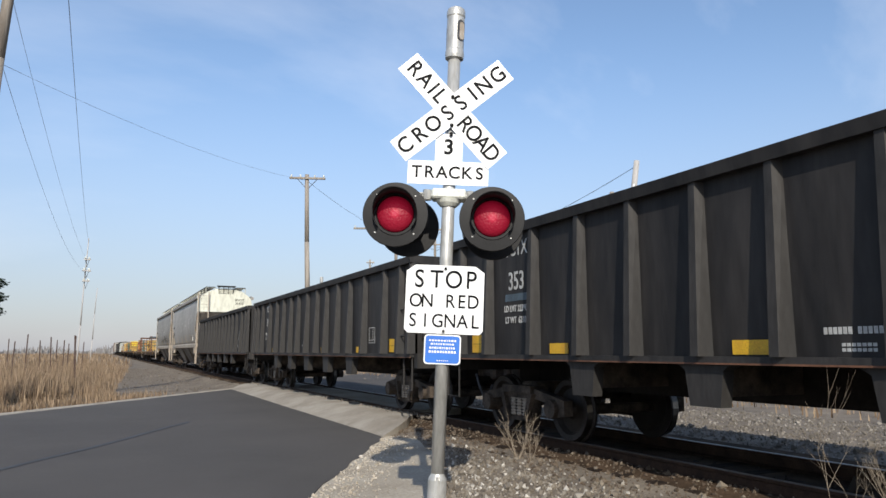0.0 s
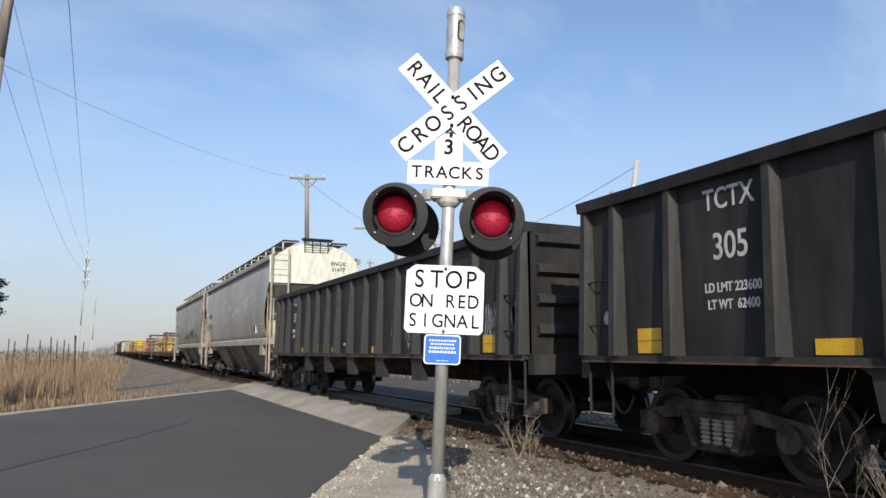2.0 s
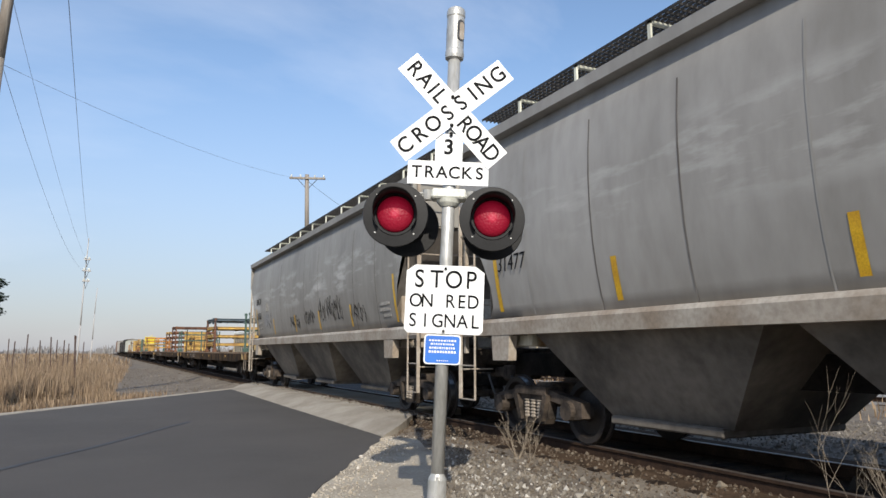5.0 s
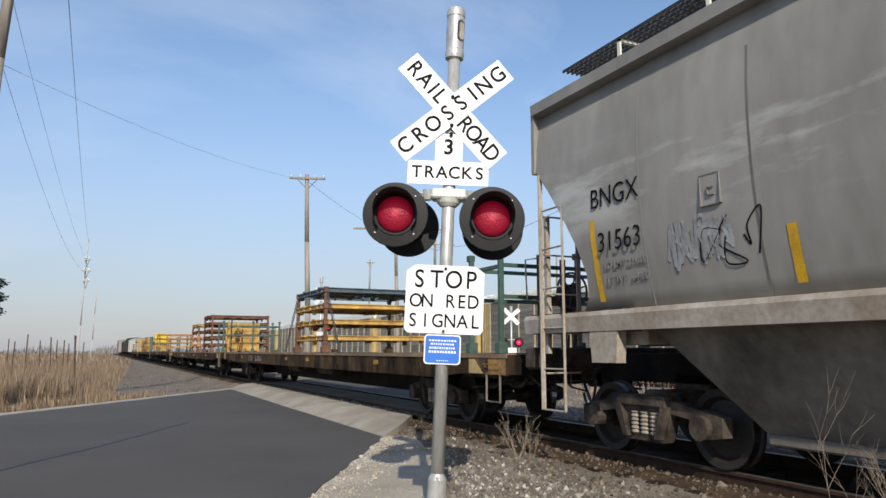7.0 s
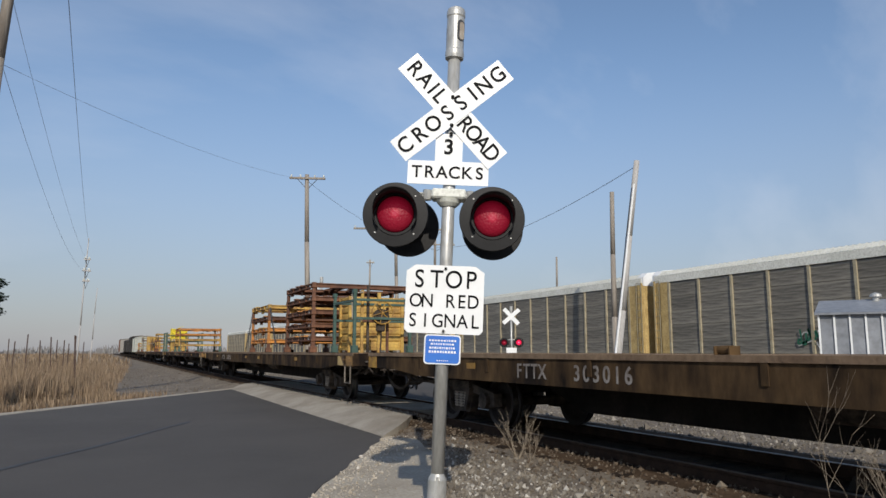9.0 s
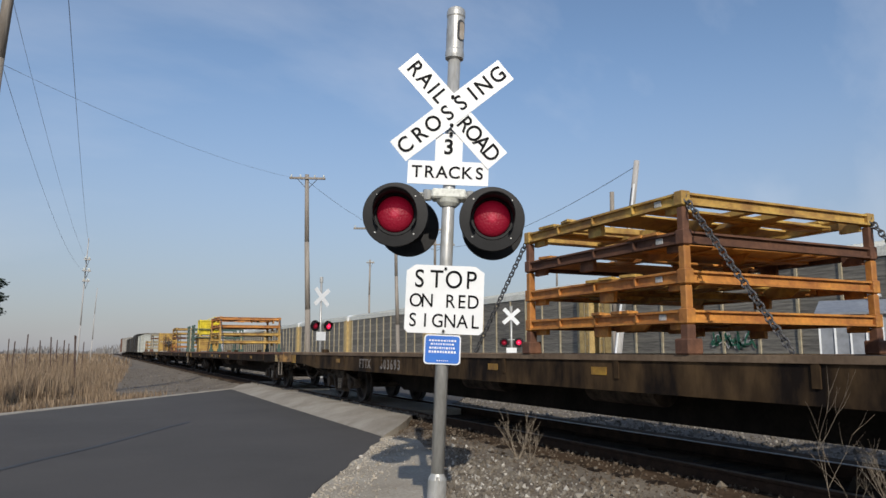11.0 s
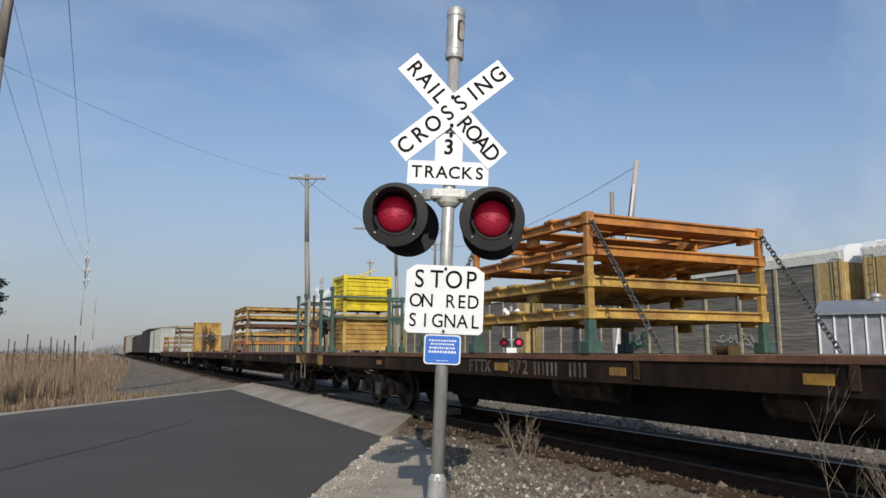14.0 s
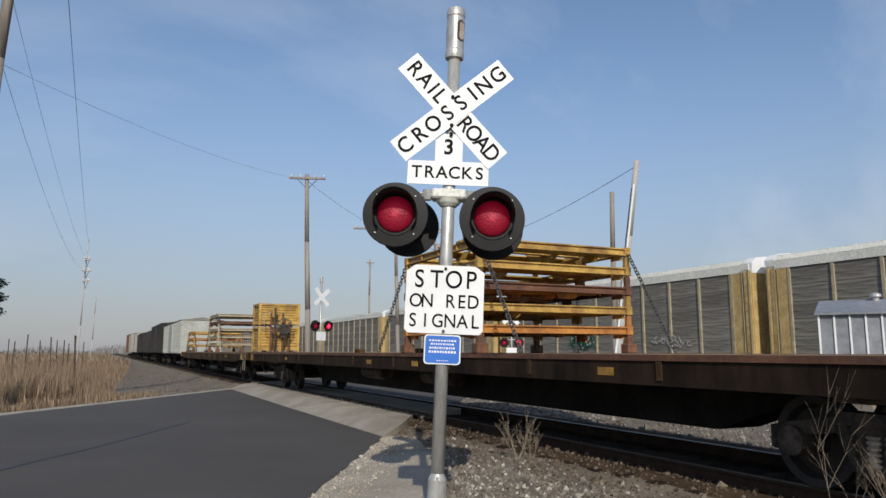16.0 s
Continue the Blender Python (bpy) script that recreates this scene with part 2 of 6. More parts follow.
M_WOOD = mat("weathered_pole_wood", (0.38, 0.34, 0.29), 0.9, dark=(0.22, 0.19, 0.16), scale=3, fine=25, stretch=(3, 3, 0.15), bump=0.5)
M_DARKPOST = mat("dark_rusted_post", (0.085, 0.05, 0.04), 0.9, dark=(0.045, 0.03, 0.026), scale=4, fine=30, bump=0.2)
# pale wood of the leaning pole; on distant poles the paleness paints in haze
M_PALEWOOD = mat("pale_hazy_pole_wood", (0.52, 0.505, 0.48), 0.9, dark=(0.38, 0.365, 0.35), scale=3, fine=25, stretch=(3, 3, 0.15), bump=0.3)
M_LINE = mat("weathered_line", (0.22, 0.22, 0.23), 0.6, bump=0)
M_WIRE = mat("cable_sheath", (0.09, 0.09, 0.095), 0.6, bump=0)
M_GRASS = island_mat("dry_grass", [(0.1, 0.068, 0.045), (0.235, 0.167, 0.104), (0.36, 0.275, 0.185), (0.15, 0.1, 0.065), (0.27, 0.205, 0.145)])
M_TWIG = island_mat("dead_stalks", [(0.2, 0.16, 0.12), (0.3, 0.25, 0.19), (0.14, 0.11, 0.08)])
# distance haze is mixed into the colour of the woods
M_BUSH = island_mat("hazed_bare_woods", [(0.2, 0.19, 0.185), (0.27, 0.26, 0.25), (0.23, 0.22, 0.21)])
M_PINE = island_mat("pine_needles", [(0.02, 0.035, 0.025), (0.035, 0.055, 0.035)])
M_RACKPANEL = mat("galvanised_rack_panel", (0.25, 0.232, 0.195), 0.7, 0.0, dark=(0.075, 0.07, 0.062), scale=1.6, fine=10, stretch=(1, 0.35, 6), rnd=0.2, bump=0.5, spread=(0.3, 0.6))
M_TAN = mat("tan_rack_post", (0.46, 0.41, 0.29), 0.65, dark=(0.32, 0.27, 0.18), scale=3, fine=20, bump=0.1)
M_AUTOYELLOW = mat("yellow_rack_end", (0.6, 0.44, 0.19), 0.6, dark=(0.42, 0.29, 0.11), scale=2, fine=16, bump=0.1)
M_ROOF = mat("pale_rack_roof", (0.84, 0.84, 0.77), 0.55, dark=(0.7, 0.7, 0.62), scale=1, fine=12, bump=0.1)
M_SHED = mat("grey_ribbed_metal", (0.3, 0.315, 0.34), 0.55, 0.1, dark=(0.22, 0.235, 0.26), scale=1, fine=6, bump=0.05)
M_HOSE = mat("green_spray_paint", (0.03, 0.17, 0.1), 0.6, bump=0)


def red_lens():
    """Red roundel: moulded glass, with the glow of the bulb strongest in the middle."""
    m = bpy.data.materials.new("red_signal_glass")
    m.use_nodes = True
    n, l = m.node_tree.nodes, m.node_tree.links
    b = n["Principled BSDF"]
    b.inputs["Base Color"].default_value = (0.13, 0.004, 0.012, 1)
    b.inputs["Roughness"].default_value = 0.45
    b.inputs["Specular IOR Level"].default_value = 0.2
    co, v, bp = n.new("ShaderNodeTexCoord"), n.new("ShaderNodeTexVoronoi"), n.new("ShaderNodeBump")
    v.inputs["Scale"].default_value = 45
    bp.inputs["Strength"].default_value, bp.inputs["Distance"].default_value = 0.35, 0.01
    l.new(co.outputs["Object"], v.inputs["Vector"])
    l.new(v.outputs["Distance"], bp.inputs["Height"])
    l.new(bp.outputs["Normal"], b.inputs["Normal"])
    flat, far, glow = n.new("ShaderNodeVectorMath"), n.new("ShaderNodeVectorMath"), n.new("ShaderNodeValToRGB")
    flat.operation, far.operation = "MULTIPLY", "LENGTH"
    flat.inputs[1].default_value = (6.0, 6.0, 0.0)
    e = glow.color_ramp.elements
    e[0].position, e[1].position = 0.0, 1.0
    e[0].color, e[1].color = (0.75, 0.1, 0.16, 1), (0.06, 0.001, 0.005, 1)
    e.new(0.16).color = (0.62, 0.035, 0.075, 1)
    e.new(0.3).color = (0.3, 0.008, 0.03, 1)
    e.new(0.75).color = (0.16, 0.003, 0.014, 1)
    l.new(co.outputs["Object"], flat.inputs[0])
    l.new(flat.outputs["Vector"], far.inputs[0])
    l.new(far.outputs["Value"], glow.inputs["Fac"])
    l.new(glow.outputs["Color"], b.inputs["Emission Color"])
    b.inputs["Emission Strength"].default_value = 0.6
    return m


M_RED = red_lens()
M_FARRED = M_RED.copy()
M_FARRED.name = "lit_red_signal_glass"
M_FARRED.node_tree.nodes["Principled BSDF"].inputs["Emission Strength"].default_value = 6.0


# ---- building helpers ----
def part(name, bm, material, parent=None, label="", smooth=False, at=None):
    me = bpy.data.meshes.new(name)
    bm.to_mesh(me)
    bm.free()
    if smooth:
        for p in me.polygons:
            p.use_smooth = True
    me.materials.append(material)
    ob = new(name, me)
    if parent:
        ob.parent = parent
    if at:
        ob.matrix_basis = at
    if label:
        tagged(ob, label)
    return ob


def again(ob, name, parent, at):
    """Another piece on the same mesh."""
    o = new(name, ob.data)
    o.parent = parent
    o.matrix_basis = at
    return o


def thing(name, label, category, at=None, group="", kind=""):
    ob = new(name)
    ob.empty_display_size = 0.3
    if at:
        ob.matrix_basis = at
    return tagged(ob, label, category, group, kind)


def box(bm, x0, x1, y0, y1, z0, z1, bev=0.0):
    v = [bm.verts.new((x, y, z)) for x in (x0, x1) for y in (y0, y1) for z in (z0, z1)]
    fs = [bm.faces.new([v[i] for i in q]) for q in ((0, 1, 3, 2), (4, 6, 7, 5), (0, 4, 5, 1), (2, 3, 7, 6), (0, 2, 6, 4), (1, 5, 7, 3))]
    if bev:
        bmesh.ops.bevel(bm, geom=list({e for q in fs for e in q.edges}), offset=bev, segments=1, affect="EDGES", profile=0.5)
    return bm


def cyl(bm, p0, p1, r0, r1=None, n=12, caps=True):
    """A round or tapered bar from p0 to p1."""
    r1 = r0 if r1 is None else r1
    p0, p1 = Vector(p0), Vector(p1)
    q = (p1 - p0).to_track_quat("Z", "Y")
    rings = []
    for p, r in ((p0, r0), (p1, r1)):
        rings.append([bm.verts.new(p + q @ Vector((r * math.cos(2 * math.pi * i / n), r * math.sin(2 * math.pi * i / n), 0))) for i in range(n)])
    for i in range(n):
        bm.faces.new((rings[0][i], rings[0][(i + 1) % n], rings[1][(i + 1) % n], rings[1][i]))
    if caps:
        bm.faces.new(rings[0][::-1])
        bm.faces.new(rings[1])
    return bm


def pipe(bm, pts, r, n=6):
    """A tube through the points, in one piece."""
    pts = [Vector(p) for p in pts]
    rings = []
    for i, p in enumerate(pts):
        d = (pts[min(i + 1, len(pts) - 1)] - pts[max(i - 1, 0)])
        q = d.to_track_quat("Z", "Y") if d.length > 1e-9 else Matrix().to_quaternion()
        rings.append([bm.verts.new(p + q @ Vector((r * math.cos(2 * math.pi * k / n), r * math.sin(2 * math.pi * k / n), 0))) for k in range(n)])
    for a, b in zip(rings, rings[1:]):
        best = min(range(n), key=lambda j: (b[j].co - a[0].co).length)
        for k in range(n):
            bm.faces.new((a[k], a[(k + 1) % n], b[(k + 1 + best) % n], b[(k + best) % n]))
    bm.faces.new(rings[0][::-1])
    bm.faces.new(rings[-1])
    return bm


def prism(bm, profile, axis, a, b):
    """A closed outline, given as pairs, drawn along an axis from a to b."""
    def put(u, v, w):
        return {"x": (w, u, v), "y": (u, w, v), "z": (u, v, w)}[axis]
    lo = [bm.verts.new(put(u, v, a)) for u, v in profile]
    hi = [bm.verts.new(put(u, v, b)) for u, v in profile]
    k = len(profile)
    for i in range(k):
        bm.faces.new((lo[i], lo[(i + 1) % k], hi[(i + 1) % k], hi[i]))
    bm.faces.new(lo[::-1])
    bm.faces.new(hi)
    bmesh.ops.recalc_face_normals(bm, faces=bm.faces[:])
    return bm


def lathe(bm, prof, n=24, m=None):
    """Rings of (radius, height) turned about z, carried to the pose m."""
    m = m or Matrix()
    rings = [[bm.verts.new(m @ Vector((r * math.cos(2 * math.pi * i / n), r * math.sin(2 * math.pi * i / n), h))) for i in range(n)] for r, h in prof]
    for a, b in zip(rings, rings[1:]):
        for i in range(n):
            bm.faces.new((a[i], a[(i + 1) % n], b[(i + 1) % n], b[i]))
    if prof[0][0] > 0.001:
        bm.faces.new(rings[0][::-1])
    if prof[-1][0] > 0.001:
        bm.faces.new(rings[-1])
    return bm


def B():
    return bmesh.new()


def lettering(name, text, size, material, parent, m, extrude=0.002, spacing=1.0, align="CENTER", bold=0.0):
    """Words as a flat mesh; they read along +x and stand up along +y of the pose m."""
    cu = bpy.data.curves.new(name, "FONT")
    cu.body, cu.size, cu.extrude, cu.align_x, cu.align_y, cu.space_character, cu.offset = text, size, extrude, align, "CENTER", spacing, bold
    cu.resolution_u = 5
    tmp = new(name, cu)
    me = bpy.data.meshes.new_from_object(tmp.evaluated_get(bpy.context.evaluated_depsgraph_get()))
    bpy.data.objects.remove(tmp)
    bpy.data.curves.remove(cu)
    me.materials.clear()
    me.materials.append(material)
    ob = new(name, me)
    ob.parent = parent
    ob.matrix_basis = m
    return ob


def travel(t):
    """How far the freight train has rolled by t seconds."""
    return 10.2 * t - 0.0125 * t * t


TRACK_X, RAIL_Z = 6.75, 0.32
TIMES = [i * 0.5 for i in range(33)]
ROLLING = []   # (thing, place along the track at the start, height over the rail, place across)


def rolls(ob, y0, z=0.0, x=0.0):
    ob.matrix_basis = pose(TRACK_X + x, y0, RAIL_Z + z)
    ROLLING.append((ob, y0, z, x))
    return ob


# ---- ground, road and tracks ----
def step(a, b, v):
    k = min(1.0, max(0.0, (v - a) / (b - a)))
    return k * k * (3 - 2 * k)


def ground_z(x, y):
    rise = 0.15 * step(4.2, 5.5, x) - 0.15 * step(36, 50, x)
    rough = 0.035 * noise.noise((x * 0.7, y * 0.7, 0)) + 0.012 * noise.noise((x * 3.1, y * 3.1, 4))
    return rise + rough * step(1.0, 3.5, x + 0.2 * abs(y)) - 0.02


def build_ground():
    xs = [-2500, -900, -350, -150, -70, -35, -18, -9] + [-5 + 0.3 * i for i in range(60)] + [13.5, 15, 18, 24, 30, 40, 55, 90, 200, 500, 1200, 2500]
    ys = [-2500, -900, -300, -100, -40, -15, -6] + [-2 + 0.3 * i for i in range(64)] + [18, 20, 23, 27, 32, 40, 55, 80, 130, 220, 400, 800, 1600, 3500]
    bm = B()
    grid = [[bm.verts.new((x, y, ground_z(x, y))) for y in ys] for x in xs]
    for i in range(len(xs) - 1):
        for j in range(len(ys) - 1):
            bm.faces.new((grid[i][j], grid[i + 1][j], grid[i + 1][j + 1], grid[i][j + 1]))
    ob = part("ground", bm, M_EARTH, smooth=True)
    tagged(ob, "bare brown stony earth beside the railway", "ground", kind="structure")


def road_strip(name, pts, z0, z1, material, label, category, ragged=0.05):
    """A slab over a four-sided plan; every corner has its own height."""
    bm = B()
    fine = []
    for i, a in enumerate(pts):
        a, b = Vector(a), Vector(pts[(i + 1) % len(pts)])
        n = max(1, min(90, int((b - a).length / 0.3)))
        for j in range(n):
            p = a.lerp(b, j / n)
            k = ragged * (noise.noise((p.x * 2.3, p.y * 2.3, 1)) + 0.6 * noise.noise((p.x * 7, p.y * 7, 2)))
            fine.append((p.x + k, p.y - k * 0.6, p.z))
    pts = fine
    lo = [bm.verts.new((x, y, z - 0.3)) for x, y, z in pts]
    hi = [bm.verts.new((x, y, z)) for x, y, z in pts]
    k = len(pts)
    bm.faces.new(hi)
    bm.faces.new(lo[::-1])
    for i in range(k):
        bm.faces.new((lo[i], lo[(i + 1) % k], hi[(i + 1) % k], hi[i]))
    bmesh.ops.recalc_face_normals(bm, faces=bm.faces[:])
    return tagged(part(name, bm, material), label, category, kind="structure")


def build_road():
    # near edge runs (-4.2, -3.8) - (4.9, 12.6); far edge (-16, 0.6) - (5.05, 29.3)
    near0, near1 = (-4.6, -4.4), (4.6, 12.15)
    far0, far1 = (-17.6, -1.6), (4.7, 28.9)
    road = road_strip("road", [(*near0, 0.02), (*near1, 0.06), (4.62, 20, 0.08), (*far1, 0.1), (*far0, 0.02)], 0, 0, M_ASPHALT, "smooth dark grey asphalt road leading to the crossing", "road")
    # tar seam along the lane, lying on the asphalt
    surface = BVHTree.FromPolygons([v.co for v in road.data.vertices], [tuple(p.vertices) for p in road.data.polygons])
    bm = B()
    prev = None
    for i in range(26):
        k = i / 25
        x, y = -1.6 + 3.4 * k, 9.8 + 6.45 * k + 0.08 * math.sin(9 * k)
        w = 0.035 + 0.02 * noise.noise((i * 0.7, 0, 0))
        z = surface.ray_cast(Vector((x, y, 2.0)), Vector((0, 0, -1)))[0].z
        cur = [bm.verts.new((x - w, y + w, z + 0.006)), bm.verts.new((x + w, y - w, z + 0.006))]
        if prev:
            bm.faces.new((prev[0], prev[1], cur[1], cur[0]))
        prev = cur
    tagged(part("road_seam", bm, M_TAR), "dark tar seam along the asphalt road", "road seam", kind="structure")
    # pale gravel shoulders
    sh = [(-18.2, -1.0, 0.01), (5.0, 29.9, 0.105), (5.0, 29.32, 0.095), (-17.6, -1.58, 0.015)]
    road_strip("verge_far", [(x, y, z) for x, y, z in sh], 0, 0, M_SHOULDER, "pale gravel verge along the asphalt road", "verge")
    sh = [(-4.58, -4.42, 0.015), (4.6, 12.15, 0.055), (5.0, 11.6, 0.07), (4.45, 9.6, 0.05), (3.6, 7.6, 0.03), (-2.9, -4.8, 0.012)]
    road_strip("verge_near", sh, 0, 0, M_SHOULDER, "pale gravel verge beside the crossing signal", "verge")
    # concrete approach up to the near rail, then panels between the rails
    def ramp(k):
        return 0.07 + 0.185 * min(1.0, k * 1.9) ** 0.8 + 0.015 * k
    bm = B()
    cols = []
    for i in range(10):
        k = i / 9
        x = 4.6 + 1.34 * k
        ya, yb = 12.15 + 0.75 * k + 1.1 * k * k, 28.9 + 1.9 * k
        col = []
        for j in range(50):
            y = ya + (yb - ya) * j / 49
            rag = 0.05 * noise.noise((x * 3, y * 3, 7))
            col.append(bm.verts.new((x + (0.04 * noise.noise((2, y * 2.3, 0)) if i else 0.0), y + (rag if j in (0, 49) else 0), ramp(k) + 0.012 * noise.noise((x * 2, y, 3)))))
        cols.append(col)
    for c0, c1 in zip(cols, cols[1:]):
        for j in range(49):
            bm.faces.new((c0[j], c1[j], c1[j + 1], c0[j + 1]))
    rim = [c[0] for c in cols] + cols[-1][1:] + [c[-1] for c in cols[-2::-1]] + cols[0][-2:0:-1]
    low = [bm.verts.new((v.co.x, v.co.y, v.co.z - 0.3)) for v in rim]
    for i in range(len(rim)):
        bm.faces.new((rim[i], low[i], low[(i + 1) % len(rim)], rim[(i + 1) % len(rim)]))
    tagged(part("crossing_apron", bm, M_CONCRETE, smooth=False), "worn pale concrete approach slab at the tracks", "crossing apron", kind="structure")
    far = [(7.6, 16.0, 0.2), (20.0, 34.0, 0.15), (32.0, 52.0, 0.12), (26.0, 58.0, 0.12), (7.6, 33.0, 0.2)]
    road_strip("road_beyond", far, 0, 0, M_ASPHALT, "dark grey asphalt road beyond the tracks", "road")
    panels = thing("crossing_panels", "worn concrete panels between the rails", "crossing panels", kind="structure")
    for i in range(7):
        bm = B()
        box(bm, 6.12, 7.38, 14.6 + i * 2.4, 16.96 + i * 2.4, 0.05, 0.285, 0.015)
        part("panel", bm, M_CONCRETE, panels)


def build_track(name, xc, y0, y1, near_pieces, label):
    tr = thing(name, label, "railway track", kind="structure")
    bm = B()
    prism(bm, [(xc - 1.75, -0.05), (xc - 1.05, 0.19), (xc - 0.86, 0.19), (xc - 0.8, 0.14), (xc + 2.0, 0.17), (xc + 2.6, -0.05)], "y", y0, y1)
    part("ballast_bed", bm, M_BALLAST if not near_pieces else M_DIRT, tr)
    for s in (-0.75, 0.75):
        bm = B()
        x = xc + s
        prism(bm, [(x - 0.07, 0.145), (x + 0.07, 0.145), (x + 0.07, 0.16), (x + 0.012, 0.18), (x + 0.012, 0.275), (x + 0.036, 0.285), (x + 0.036, 0.312),
                   (x - 0.036, 0.312), (x - 0.036, 0.285), (x - 0.012, 0.275), (x - 0.012, 0.18), (x - 0.07, 0.16)], "y", y0, y1)
        rail = part("rail", bm, M_RAIL, tr, "rusty steel rail")
        bm = B()
        box(bm, x - 0.03, x + 0.03, y0, y1, 0.313, RAIL_Z)
        part("rail_head", bm, M_DULLTOP if (near_pieces and s < 0) else M_RAILTOP, rail, "polished running surface")
    bm = B()
    box(bm, -1.3, 1.3, -0.11, 0.11, -0.1, 0.0, 0.012)
    first = part("tie", bm, M_TIE, tr, at=pose(xc, y0 + 1, 0.147))
    y = 1.0
    count = 0
    rest = B()
    yy = y0 + 1.55
    while yy < min(y1, 160):
        if near_pieces and 0 < yy < 60 and count < 110:
            again(first, "tie", tr, pose(xc + random.uniform(-0.05, 0.05), yy, 0.147 + random.uniform(-0.012, 0.012), 0, 0, random.uniform(-1.2, 1.2)))
            count += 1
        else:
            box(rest, xc - 1.3, xc + 1.3, yy - 0.11, yy + 0.11, 0.04, 0.147)
        yy += 0.55
    tagged(part("tie_row", rest, M_TIE, tr), "weathered wooden ties", kind="stuff")
    return tr


def stones(name, label, count, place, size, seed, material=None):
    """Crushed stones strewn over the ground, joined."""
    rnd = random.Random(seed)
    base = [Vector(v) for v in ((1, 0, 0), (-1, 0, 0), (0, 1, 0), (0, -1, 0), (0, 0, 1), (0, 0, -0.7))]
    tri = ((0, 2, 4), (2, 1, 4), (1, 3, 4), (3, 0, 4), (2, 0, 5), (1, 2, 5), (3, 1, 5), (0, 3, 5))
    vs, fs = [], []
    for i in range(count):
        x, y, z = place(rnd)
        s = size * rnd.lognormvariate(0, 0.45)
        q = Euler((rnd.uniform(0, 6), rnd.uniform(0, 6), rnd.uniform(0, 6))).to_matrix()
        k = len(vs)
        for v in base:
            p = q @ Vector((v.x * rnd.uniform(0.6, 1.2), v.y * rnd.uniform(0.6, 1.1), v.z * rnd.uniform(0.5, 1.0)))
            vs.append((x + p.x * s, y + p.y * s, z + s * 0.25 + p.z * s))
        fs += [(k + a, k + b, k + c) for a, b, c in tri]
    me = bpy.data.meshes.new(name)
    me.from_pydata(vs, [], fs)
    me.materials.append(material or M_STONE)
    return tagged(new(name, me), label, "gravel", kind="stuff")


def build_stones():
    def near(r):
        while True:
            if r.random() < 0.55:
                y = r.uniform(2.2, 14) - abs(r.gauss(0, 0.5))
                x = r.uniform(1.8, 5.5) - abs(r.gauss(0, 0.4))
            else:
                y = r.uniform(-9, 9)
                x = r.uniform(-2.5, 5.5)
            if x > 3.3 + (y - 8) * 0.5 + 0.7 * r.random() and (x < 4.9 or r.random() < (5.6 - x) ** 2):
                return x, y, ground_z(x, y)

    def mid(r):
        y = r.uniform(1.5, 70) if r.random() < 0.5 else r.uniform(1.5, 28)
        x = r.uniform(8.75, 14)
        return x, y, ground_z(x, y)

    def far(r):
        y = r.uniform(29.5, 70)
        x = r.uniform(1.0, 5.6)
        return x, y, ground_z(x, y)

    def ahead(r):
        y = r.uniform(1.5, 14)
        return r.uniform(6.1, 7.4), y, 0.1
    def spill(r):
        y = r.uniform(12.6, 31)
        return 6.0 - abs(r.gauss(0, 0.12)), y, 0.255

    def crumbs(r):
        k = r.random()
        x, y = -0.5 + 5.15 * k, 3.0 + 9.2 * k
        u = abs(r.gauss(0, 0.3))
        return x + u, y - u * 0.55, 0.03 + 0.03 * k
    def bank(r):
        x, y = r.uniform(4.85, 5.95), r.uniform(1.2, 14)
        return x, y, max(ground_z(x, y), -0.05 + 0.343 * min(0.7, x - 5.0)) - 0.004
    stones("bank_stones", "brown dusty stones on the bank below the near rail", 4200, bank, 0.017, 12, M_BANKSTONE)
    stones("verge_crumbs", "small pale stones along the asphalt edge", 2200, crumbs, 0.011, 6, M_PALESTONE)
    stones("apron_crumbs", "dusty stones spilled along the approach slab", 1600, spill, 0.022, 8, M_DULLSTONE)
    stones("loose_gravel", "mixed brown and white crushed stone by the signal", 19000, near, 0.022, 1)
    stones("yard_gravel", "pale grey crushed stone between the tracks", 24000, mid, 0.021, 2, M_YARDSTONE)
    stones("trackside_gravel", "dusty grey crushed stone beside the tracks", 4500, far, 0.022, 3, M_DULLSTONE)
    stones("track_ballast", "dark dirty ballast between the rails, with shade in its colour", 3500, ahead, 0.03, 4, M_DARKSTONE)


